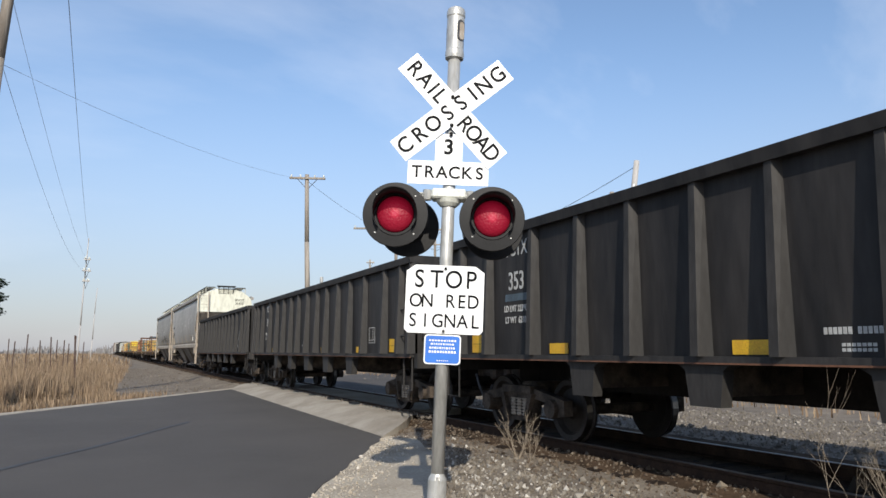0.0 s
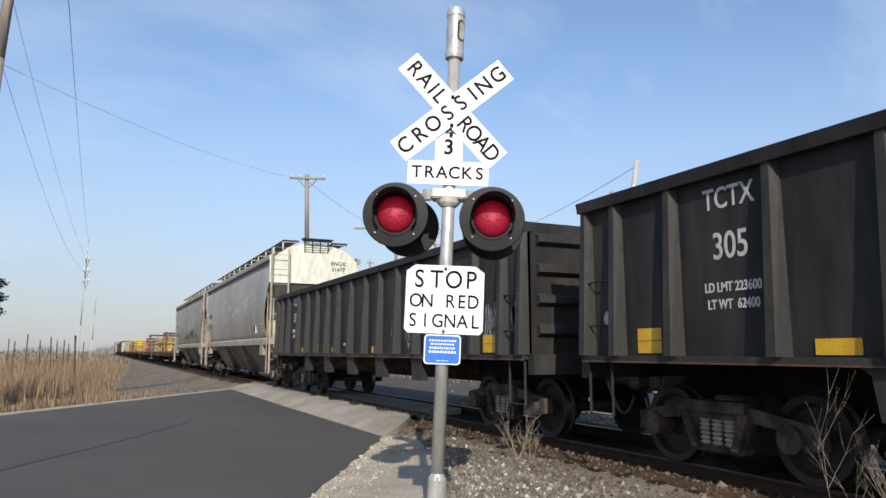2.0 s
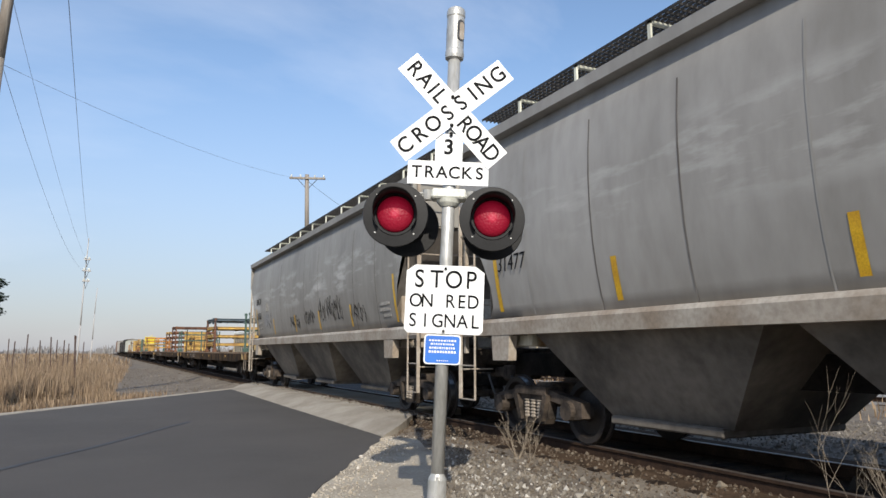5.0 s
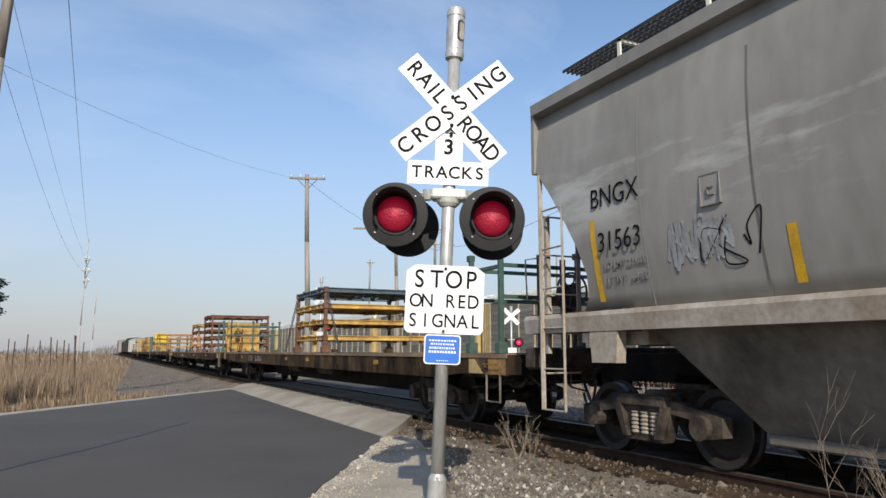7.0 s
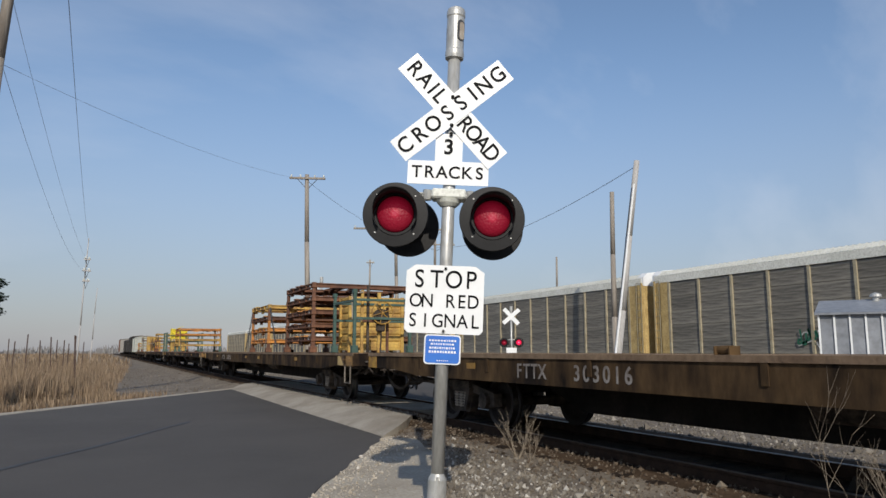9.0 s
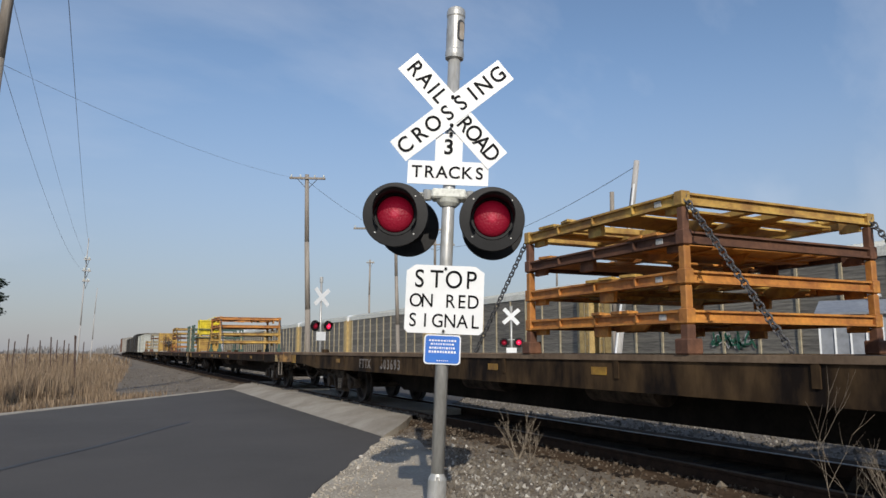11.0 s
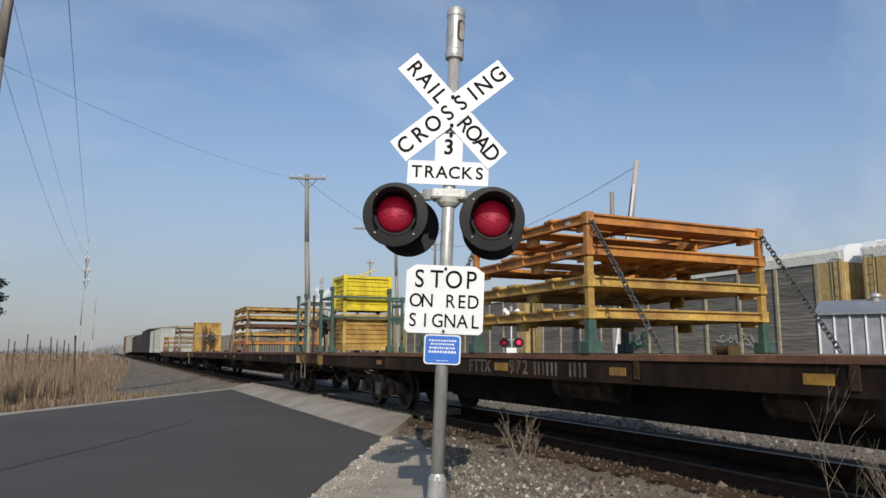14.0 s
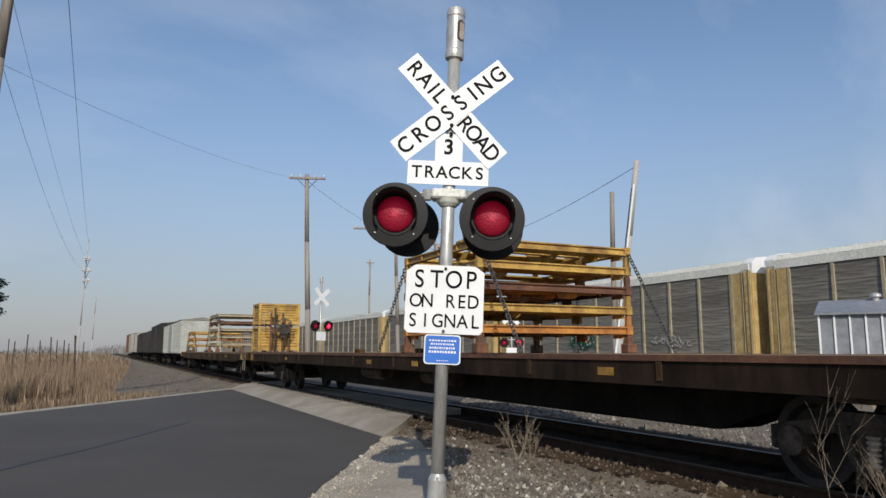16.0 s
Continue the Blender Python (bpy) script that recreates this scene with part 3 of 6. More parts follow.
# ---- the crossing signal ----
def light_head(parent, x, z, y, back, lit):
    """A round black target with a hood and a red lens, as one part with its own pieces."""
    s = 1 if not back else -1
    face = pose(x, y, z, 90 if not back else -90, 0, 0)
    bm = B()
    lathe(bm, [(0.0, -0.03), (0.28, -0.03), (0.285, -0.015), (0.28, 0.0), (0.19, 0.004), (0.185, 0.012), (0.165, 0.012), (0.16, -0.005), (0.0, -0.005)], 40)
    head = part("signal_head", bm, M_HOOD, parent, smooth=False, at=face)
    bm = B()
    lathe(bm, [(0.158, 0.0), (0.15, 0.016), (0.12, 0.034), (0.07, 0.048), (0.0, 0.052)], 32)
    part("lens", bm, lit, head, "red glass roundel", smooth=True)
    bm = B()
    # hood: open below, longest at the top
    n = 26
    outer, inner = [], []
    for i in range(n + 1):
        a = radians(-38) + radians(256) * i / n
        deep = 0.07 + 0.2 * max(0.0, math.sin(a)) ** 0.7
        for r, row in ((0.188, outer), (0.18, inner)):
            row.append((bm.verts.new((r * math.cos(a), r * math.sin(a), 0.0)), bm.verts.new((r * math.cos(a) * 1.02, r * math.sin(a), deep))))
    for i in range(n):
        for row in (outer, inner):
            bm.faces.new((row[i][0], row[i + 1][0], row[i + 1][1], row[i][1]))
        bm.faces.new((outer[i][1], outer[i + 1][1], inner[i + 1][1], inner[i][1]))
    bmesh.ops.recalc_face_normals(bm, faces=bm.faces[:])
    part("hood", bm, M_HOOD, head, smooth=True)
    bm = B()
    lathe(bm, [(0.0, -0.2), (0.1, -0.19), (0.14, -0.15), (0.16, -0.03)], 24)
    part("lamp_housing", bm, M_HOOD, head, smooth=True)
    for k in range(4):
        a = radians(45 + 90 * k)
        part("screw", cyl(B(), (0.235 * math.cos(a), 0.235 * math.sin(a), 0), (0.235 * math.cos(a), 0.235 * math.sin(a), 0.008), 0.007, n=6), M_GALV, head)
    return head


def plate(bm, pts, y0, y1):
    prism(bm, pts, "y", y0, y1)
    return bm


def rounded(w, h, r, n=4):
    out = []
    for cx, cy, a0 in ((w / 2 - r, h / 2 - r, 0), (-w / 2 + r, h / 2 - r, 90), (-w / 2 + r, -h / 2 + r, 180), (w / 2 - r, -h / 2 + r, 270)):
        for i in range(n + 1):
            a = radians(a0 + 90 * i / n)
            out.append((cx + r * math.cos(a), cy + r * math.sin(a)))
    return out


UP = pose(0, 0, 0, 90, 0, 0)   # letters stand upright and face -y


def crossbuck(parent, z, back=False, y=-0.075, words=True):
    for i, (ang, word) in enumerate(((-47.0, "RAIL ROAD"), (40.5, "CROSSING"))):
        bm = B()
        plate(bm, [(-0.61, -0.114), (0.61, -0.114), (0.61, 0.114), (-0.61, 0.114)], -0.003, 0.003)
        yy = y - 0.007 * i
        blade = part("crossbuck_blade", bm, M_SIGN, parent, "white reflective blade with black letters" if words else "", at=pose(0, yy, z, 0, -ang, 0))
        if words:
            if i == 0:
                for x, ch in zip((-0.51, -0.37, -0.262, -0.172, 0.17, 0.285, 0.4, 0.52), "RAILROAD"):
                    lettering("letter", ch, 0.2, M_INK, blade, pose(x, -0.0055, 0) @ UP @ Matrix.Diagonal((0.92, 1, 1, 1)), bold=0.002)
            else:
                for x, ch in zip((-0.525, -0.365, -0.21, -0.05, 0.1, 0.235, 0.36, 0.52), "CROSSING"):
                    lettering("letter", ch, 0.2, M_INK, blade, pose(x, -0.0055, 0) @ UP @ Matrix.Diagonal((0.92, 1, 1, 1)), bold=0.002)


def build_signal():
    root = thing("crossing_signal", "galvanised railroad crossing signal with crossbuck and red lights", "crossing signal",
                 Matrix.Translation((2.597, 5.64, -0.03)) @ pose(0, 0, 0, 0, 0, -25.4) @ pose(0, 0, 0, 0, 2.35, 0))
    bm = B()
    cyl(bm, (0, 0, 0.4), (0, 0, 4.3), 0.056, n=24)
    part("mast", bm, M_GALV, root, smooth=True)
    bm = B()
    lathe(bm, [(0.19, 0.0), (0.19, 0.05), (0.085, 0.06), (0.078, 0.52), (0.06, 0.56), (0.056, 0.57)], 24)
    base = part("mast_base", bm, M_GALV, root, "scuffed steel base sleeve", smooth=False)
    bm = B()
    box(bm, -0.01, 0.012, -0.095, -0.07, 0.06, 0.55, 0.004)
    part("base_seam", bm, M_GALV, base)
    for k in range(4):
        a = radians(45 + 90 * k)
        part("anchor_bolt", cyl(B(), (0.15 * math.cos(a), 0.15 * math.sin(a), 0.05), (0.15 * math.cos(a), 0.15 * math.sin(a), 0.11), 0.016, n=6), M_GALV, base)
    # bell-shaped cap with sounding openings
    bm = B()
    lathe(bm, [(0.056, 4.2), (0.082, 4.21), (0.086, 4.24), (0.084, 4.28), (0.08, 4.29), (0.08, 4.6), (0.085, 4.61), (0.085, 4.65), (0.078, 4.68), (0.05, 4.7), (0.0, 4.705)], 40)
    cap = part("mast_cap", bm, M_GALV, root, "round galvanised bell cap")
    for ang in (38, 218):
        bm = B()
        plate(bm, rounded(0.075, 0.2, 0.037), -0.004, 0.004)
        part("sound_slot", bm, M_WIRE, cap, at=pose(0, 0, 0, 0, 0, ang) @ pose(0, -0.081, 4.46))
        bm = B()
        plate(bm, rounded(0.05, 0.165, 0.025), -0.003, 0.003)
        part("bell_shell", bm, M_SILL, cap, at=pose(0, 0, 0, 0, 0, ang) @ pose(0.006, -0.086, 4.455))
    crossbuck(root, 3.7)
    for z in (3.56, 3.48, 3.82):
        part("sign_bolt", cyl(B(), (0, -0.1, z), (0, 0, z), 0.016, n=8), M_INK, root)
    # track count plaque, an upside-down T
    bm = B()
    plate(bm, [(-0.355, 3.0), (0.355, 3.0), (0.355, 3.21), (0.12, 3.21), (0.12, 3.46), (-0.12, 3.46), (-0.12, 3.21), (-0.355, 3.21)], -0.069, -0.063)
    plaque = part("track_count_sign", bm, M_SIGN, root, "white plaque with black letters", at=pose(-0.015, 0, 0.025))
    for k, ch in enumerate("TRACKS"):
        lettering("letter", ch, 0.152, M_INK, plaque, pose(-0.275 + 0.11 * k, -0.071, 3.105) @ UP, bold=0.002)
    lettering("letter", "3", 0.19, M_INK, plaque, pose(-0.002, -0.071, 3.335) @ UP, bold=0.004)
    # junction hub and arms
    bm = B()
    lathe(bm, [(0.07, 2.84), (0.1, 2.87), (0.115, 2.9)], 24)
    box(bm, -0.15, 0.15, -0.11, 0.1, 2.9, 2.985, 0.015)
    hub = part("junction_hub", bm, M_CAST, root, "off-white cast junction box", smooth=False)
    bm = B()
    for s in (-1, 1):
        pipe(bm, [(s * 0.1, 0.02, 2.94), (s * 0.43, 0.03, 2.95), (s * 0.45, 0.05, 2.84)], 0.028, 8)
        cyl(bm, (s * 0.45, 0.0, 2.72), (s * 0.45, 0.2, 2.72), 0.06, n=12)
        cyl(bm, (s * 0.19, 0.02, 2.9), (s * 0.19, 0.02, 2.99), 0.04, n=8)
    part("cross_arm", bm, M_GALV, root, smooth=False)
    light_head(root, -0.455, 2.735, -0.12, False, M_RED)
    light_head(root, 0.382, 2.73, -0.12, False, M_RED)
    light_head(root, -0.365, 2.72, 0.42, True, M_RED)
    light_head(root, 0.42, 2.72, 0.42, True, M_RED)
    # stop sign, corners cut
    w, h, c = 0.335, 0.292, 0.055
    bm = B()
    plate(bm, [(-w, -h + 0.03), (-w + 0.03, -h), (w - 0.03, -h), (w, -h + 0.03), (w, h - c), (w - c * 1.4, h), (-w + c * 1.4, h), (-w, h - c)], -0.072, -0.066)
    stop = part("stop_sign", bm, M_SIGN, root, "white sign with black letters", at=pose(0, 0, 2.02))
    for z, word, gap, size in ((0.165, "STOP", 0.148, 0.218), (-0.02, "ON RED", 0.098, 0.163), (-0.188, "SIGNAL", 0.106, 0.163)):
        k0 = (len(word) - 1) / 2
        for k, ch in enumerate(word):
            if ch != " ":
                lettering("letter", ch, size, M_INK, stop, pose((k - k0) * gap, -0.074, z) @ UP @ Matrix.Diagonal((0.88, 1, 1, 1)), bold=0.001)
    for z in (1.75, 2.285):
        part("sign_bolt", cyl(B(), (0, -0.085, z), (0, 0, z), 0.013, n=8), M_INK, root)
    bm = B()
    plate(bm, rounded(0.312, 0.25, 0.03), -0.066, -0.061)
    info = part("notice", bm, M_SIGN, root, "small blue notice with a white border", at=pose(-0.002, 0, 1.595))
    bm = B()
    plate(bm, rounded(0.29, 0.228, 0.024), -0.069, -0.0665)
    part("notice_face", bm, M_BLUESIGN, info)
    rr = random.Random(5)
    for z, a, b, h in ((0.075, -0.115, 0.115, 0.007), (0.045, -0.1, 0.1, 0.007), (0.013, -0.11, 0.105, 0.0085), (-0.02, -0.115, 0.115, 0.0095), (-0.093, -0.045, 0.05, 0.004)):
        x = a
        bm = B()
        while x < b:
            ww = rr.uniform(0.007, 0.02)
            plate(bm, [(x, z - h), (min(b, x + ww), z - h), (min(b, x + ww), z + h), (x, z + h)], -0.071, -0.0695)
            x += ww + 0.008
        tagged(part("notice_line", bm, M_SIGN, info), kind="stuff")
    return root


# ---- rolling stock ----
SIDE = Matrix(((0, 0, -1, 0), (-1, 0, 0, 0), (0, 1, 0, 0), (0, 0, 0, 1)))    # letters on the flank that faces -x
ENDWARD = pose(0, 0, 0, 90, 0, 0)                                            # letters on the end that faces -y


def wheel_mesh():
    """A cast wheel with its flange; the worn tread takes the second material."""
    bm = B()
    lathe(bm, [(0.0, 0.14), (0.1, 0.14), (0.13, 0.08), (0.3, 0.05), (0.34, 0.12), (0.41, 0.13), (0.42, 0.12), (0.415, 0.02), (0.445, 0.0), (0.445, -0.03), (0.36, -0.03), (0.28, 0.01), (0.12, 0.0), (0.0, 0.0)], 28, pose(0, 0, 0, 0, 90, 0))
    bmesh.ops.recalc_face_normals(bm, faces=bm.faces[:])
    for q in bm.faces:
        c = q.calc_center_median()
        if math.hypot(c.y, c.z) > 0.4 and 0.02 < c.x < 0.121:
            q.material_index = 1
    return bm


def side_frame_mesh(s):
    """A cast side frame: top member, sloping arms, bottom member, axle boxes."""
    bm = B()
    x0, x1 = sorted((s * 0.92, s * 1.06))
    prism(bm, [(-1.15, 0.36), (-1.15, 0.56), (-0.95, 0.6), (-0.35, 0.7), (0.35, 0.7), (0.95, 0.6), (1.15, 0.56), (1.15, 0.36), (0.98, 0.33), (0.8, 0.5), (0.42, 0.55), (0.36, 0.3), (0.3, 0.22),
               (-0.3, 0.22), (-0.36, 0.3), (-0.42, 0.55), (-0.8, 0.5), (-0.98, 0.33)], "x", x0, x1)
    for y in (-0.89, 0.89):
        cyl(bm, (s * 0.92, y, 0.44), (s * 1.13, y, 0.44), 0.13, n=14)
    box(bm, *sorted((s * 0.9, s * 1.12)), -0.4, 0.4, 0.62, 0.73)
    prism(bm, [(-0.45, 0.62), (-0.3, 0.26), (-0.22, 0.26), (-0.34, 0.62)], "x", *sorted((s * 1.0, s * 1.13)))
    prism(bm, [(0.45, 0.62), (0.3, 0.26), (0.22, 0.26), (0.34, 0.62)], "x", *sorted((s * 1.0, s * 1.13)))
    return bm


def spring_mesh(s):
    bm = B()
    prof = []
    for k in range(6):
        prof += [(0.055, 0.29 + 0.045 * k), (0.078, 0.305 + 0.045 * k), (0.078, 0.32 + 0.045 * k)]
    lathe(bm, prof, 10, pose(s * 1.02, 0, 0))
    return bm


MESHES = {}
WHEELS = []


def shared(key, make, material, smooth=False):
    if key not in MESHES:
        bm = make()
        me = bpy.data.meshes.new(key)
        bm.to_mesh(me)
        bm.free()
        me.materials.append(material)
        if smooth:
            for p in me.polygons:
                p.use_smooth = True
        MESHES[key] = me
    return MESHES[key]


def put(name, mesh, parent, at):
    o = new(name, mesh)
    o.parent = parent
    o.matrix_basis = at
    return o


def bogie(car, y):
    tr = put("truck", shared("bolster", lambda: box(box(B(), -0.9, 0.9, -0.2, 0.2, 0.5, 0.78, 0.03), -0.3, 0.3, -0.3, 0.3, 0.7, 0.95), M_TRUCK), car, pose(0, y, 0))
    for s in (-1, 1):
        put("side_frame", shared("frame%d" % s, lambda: side_frame_mesh(s), M_TRUCK), tr, Matrix())
        for y in (-0.16, 0.0, 0.16):
            put("spring", shared("spring%d" % s, lambda: spring_mesh(s), M_SPRING), tr, pose(0, y, 0))
    for w in (-0.89, 0.89):
        put("axle", shared("axle", lambda: cyl(B(), (-0.95, 0, 0), (0.95, 0, 0), 0.075, n=12), M_TRUCK), tr, pose(0, w, 0.42))
        for s in (-1, 1):
            o = put("wheel", shared("wheel", wheel_mesh, M_WHEEL), tr, pose(s * 0.68, w, 0.42, 0, 0, 0 if s > 0 else 180))
            if len(o.data.materials) < 2:
                o.data.materials.append(M_TREAD)
            WHEELS.append((o, w, s))


def coupler(car, y_end, s, z=0.86):
    bm = B()
    box(bm, -0.1, 0.1, *sorted((y_end - s * 0.3, y_end + s * 0.32)), z - 0.1, z + 0.08, 0.02)
    box(bm, -0.16, 0.12, *sorted((y_end + s * 0.26, y_end + s * 0.46)), z - 0.15, z + 0.14, 0.04)
    c = part("coupler", bm, M_TRUCK, car, "rusty knuckle coupler")
    bm = B()
    pts = [(-0.3, y_end + s * 0.02, z - 0.05)]
    for i in range(1, 8):
        k = i / 7
        pts.append((-0.3 + 0.1 * k, y_end + s * (0.02 + 0.44 * k), z - 0.05 - 0.42 * math.sin(math.pi * k * 0.85)))
    pipe(bm, pts, 0.022)
    part("air_hose", bm, M_WIRE, c)


def ladder(car, x, y0, y1, z0, z1, rungs, material, name="ladder"):
    bm = B()
    for y in (y0, y1):
        cyl(bm, (x, y, z0), (x, y, z1), 0.018, n=6)
    for k in range(rungs):
        z = z0 + (z1 - z0) * k / max(1, rungs - 1)
        cyl(bm, (x, y0, z), (x, y1, z), 0.013, n=6)
    return part(name, bm, material, car)


def stirrup(car, x, y0, y1, z0, z1, material):
    bm = B()
    pipe(bm, [(x, y0, z1), (x, y0, z0), (x, y1, z0), (x, y1, z1)], 0.018, 6)
    return part("stirrup_step", bm, material, car)


def scrawl(parent, name, y, z, w, h, material, x, seed, strokes=5, r=0.012, lean=0.0):
    """Loose unreadable spray strokes on a flank, as flat ribbons."""
    rr = random.Random(seed)
    bm = B()
    for k in range(strokes):
        cy = y + w * ((k + 0.5) / strokes - 0.5)
        keys = [Vector((0, cy + rr.uniform(-0.9, 0.9) * w / strokes, z + rr.uniform(-0.5, 0.5) * h)) for _ in range(5)]
        line = []
        for i in range(len(keys) - 1):
            p0, p1, p2, p3 = keys[max(0, i - 1)], keys[i], keys[i + 1], keys[min(len(keys) - 1, i + 2)]
            for j in range(6):
                t = j / 6
                line.append(0.5 * (2 * p1 + (p2 - p0) * t + (2 * p0 - 5 * p1 + 4 * p2 - p3) * t * t + (3 * p1 - p0 - 3 * p2 + p3) * t ** 3))
        prev = None
        for i in range(len(line)):
            d = line[min(i + 1, len(line) - 1)] - line[max(i - 1, 0)]
            side = Vector((0, -d.z, d.y)).normalized() * r if d.length > 1e-6 else Vector((0, r, 0))
            here = x + lean * (2.8 - line[i].z) if lean else x
            cur = [bm.verts.new((here, line[i].y - side.y, line[i].z - side.z)), bm.verts.new((here, line[i].y + side.y, line[i].z + side.z))]
            if prev:
                bm.faces.new((prev[0], prev[1], cur[1], cur[0]))
            prev = cur
    return tagged(part(name, bm, material, parent), kind="stuff")


def gondola(number, weight, graffiti):
    L, W, Z0, Z1 = 15.1, 1.52, 1.17, 3.01
    h = L / 2
    car = thing("gondola_car", "sooty black ribbed steel gondola freight car rolling past", "freight car", group="freight train")
    for s in (-1, 1):
        bm = B()
        box(bm, *sorted((s * W, s * (W - 0.06))), -h, h, Z0, Z1 - 0.05)
        part("side_sheet", bm, M_BLACK, car)
        bm = B()
        prism(bm, [(s * (W - 0.1), Z1 - 0.14), (s * (W + 0.1), Z1 - 0.14), (s * (W + 0.12), Z1 - 0.02), (s * (W + 0.07), Z1), (s * (W - 0.1), Z1)], "y", -h - 0.02, h + 0.02)
        part("top_chord", bm, M_BLACK, car)
        bm = B()
        box(bm, *sorted((s * (W - 0.12), s * (W + 0.09))), -h, h, Z0 - 0.05, Z0 + 0.012)
        part("side_sill", bm, M_BLACKRIB, car)
        part("sill_lip", box(B(), *sorted((s * (W + 0.07), s * (W + 0.096))), -h, h, Z0 - 0.062, Z0 - 0.046), M_RUST, car, "thin rusty lower lip")
        # ribs grow deeper towards the sill
        offs = [0.06, 0.6, 1.47, 2.7, 3.73, 4.68, 5.65, 6.55]
        for y in [h - o for o in offs] + [0.0] + [o - h for o in offs]:
            key = "rib%d" % s

            def rib():
                b = B()
                lo = [b.verts.new(v) for v in ((s * W, -0.1, Z0 + 0.012), (s * W, 0.1, Z0 + 0.012), (s * (W + 0.15), 0.05, Z0 + 0.012), (s * (W + 0.15), -0.05, Z0 + 0.012))]
                hi = [b.verts.new(v) for v in ((s * W, -0.085, Z1 - 0.14), (s * W, 0.085, Z1 - 0.14), (s * (W + 0.08), 0.04, Z1 - 0.14), (s * (W + 0.08), -0.04, Z1 - 0.14))]
                for k in range(4):
                    b.faces.new((lo[k], lo[(k + 1) % 4], hi[(k + 1) % 4], hi[k]))
                b.faces.new(lo[::-1])
                b.faces.new(hi)
                bmesh.ops.recalc_face_normals(b, faces=b.faces[:])
                return b
            put("rib", shared(key, rib, M_BLACKRIB), car, pose(0, y, 0))
            # hanging gussets under the sill
            if abs(y) < 0.1 or 1.85 < abs(y) < 1.95 or 3.8 < abs(y) < 3.85:
                def gus():
                    b = B()
                    prism(b, [(-0.36, Z0 - 0.05), (0.36, Z0 - 0.05), (0.24, Z0 - 0.12), (0.19, Z0 - 0.46), (-0.19, Z0 - 0.46), (-0.24, Z0 - 0.12)], "x", *sorted((s * (W - 0.1), s * (W + 0.04))))
                    return b
                put("gusset", shared("gusset%d" % s, gus, M_BLACKRIB), car, pose(0, y, 0))
    bm = B()
    box(bm, -W + 0.06, W - 0.06, -h, h, Z0 - 0.04, Z0 + 0.02)
    part("floor_plate", bm, M_BLACK, car)
    bm = B()
    box(bm, -0.32, 0.32, -h + 0.3, h - 0.3, 0.68, Z0 - 0.04)
    part("centre_sill", bm, M_UNDERSHADE, car)
    for y in (-3.82, -1.9, 0, 1.9, 3.82):
        put("cross_bearer", shared("gon_bearer", lambda: box(B(), -W + 0.1, W - 0.1, -0.1, 0.1, 0.8, Z0 - 0.05), M_TRUCK), car, pose(0, y, 0))
    for s in (-1, 1):
        bm = B()
        box(bm, -W, W, *sorted((s * h, s * (h - 0.06))), Z0 - 0.05, Z1)
        part("end_sheet", bm, M_BLACK, car)
        for k in range(4):
            bm = B()
            z = Z0 + 0.25 + 0.42 * k
            prism(bm, [(s * h, z), (s * (h + 0.09), z + 0.05), (s * (h + 0.09), z + 0.13), (s * h, z + 0.18)], "x", -W + 0.15, W - 0.15)
            part("end_corrugation", bm, M_BLACKRIB, car)
        bm = B()
        box(bm, -W, W, *sorted((s * h, s * (h + 0.14))), Z0 - 0.25, Z0 + 0.02)
        part("end_sill", bm, M_BLACKRIB, car)
        for z in (Z0 + 0.35, Z0 + 0.85):
            part("grab_iron", pipe(B(), [(-W, s * (h - 0.5), z), (-W - 0.07, s * (h - 0.5), z), (-W - 0.07, s * (h - 0.14), z), (-W, s * (h - 0.14), z)], 0.012), M_BLACKRIB, car)
        stirrup(car, -W - 0.02, s * (h - 0.45), s * (h - 0.05), 0.52, Z0 - 0.02, M_BLACKRIB)
        stirrup(car, W + 0.02, s * (h - 0.45), s * (h - 0.05), 0.52, Z0 - 0.02, M_BLACKRIB)
        coupler(car, s * (h + 0.1), s)
        bogie(car, s * (h - 1.48))
    for y, ww in ((6.48, 0.36), (4.33, 0.4), (1.35, 0.42), (-1.55, 0.4), (-4.45, 0.42), (-6.48, 0.36)):
        bm = B()
        for z0, z1 in ((0.03, 0.16),) if ww > 0.37 else ((0.04, 0.165), (0.172, 0.3)):
            box(bm, -W - 0.012, -W - 0.002, y - ww / 2, y + ww / 2, Z0 + z0, Z0 + z1)
        part("reflector", bm, M_REFLECT, car, "yellow reflective patch")
        bm = B()
        for z0, z1 in ((0.03, 0.16),) if ww > 0.37 else ((0.04, 0.165), (0.172, 0.3)):
            box(bm, W + 0.002, W + 0.012, y - ww / 2, y + ww / 2, Z0 + z0, Z0 + z1)
        part("reflector", bm, M_REFLECT, car, "yellow reflective patch")
    yl = h - 2.2
    for z, word, size in ((2.66, "TCTX", 0.29), (2.2, number, 0.36), (1.82, "LD LMT " + weight[0], 0.125), (1.66, "LT WT  " + weight[1], 0.125)):
        lettering("marking", word, size, M_LETTER, car, pose(-W - 0.004, yl, z) @ SIDE @ Matrix.Diagonal((0.8, 1, 1, 1)), bold=0.003)
    bm = B()
    for k, (y0, y1, z) in enumerate(((0.1, 0.64, 1.39), (0.2, 0.46, 1.28), (0.2, 0.46, 1.24), (-0.73, -0.53, 1.27))):
        yy = y0
        while yy < y1:
            box(bm, -W - 0.005, -W - 0.003, yy, yy + 0.032, z - 0.028 + 0.015 * (k > 0), z + 0.028 - 0.015 * (k > 0))
            yy += 0.042 if k != 0 or not 0.3 < yy < 0.33 else 0.08
    tagged(part("small_stencil", bm, M_LETTER, car), kind="stuff")
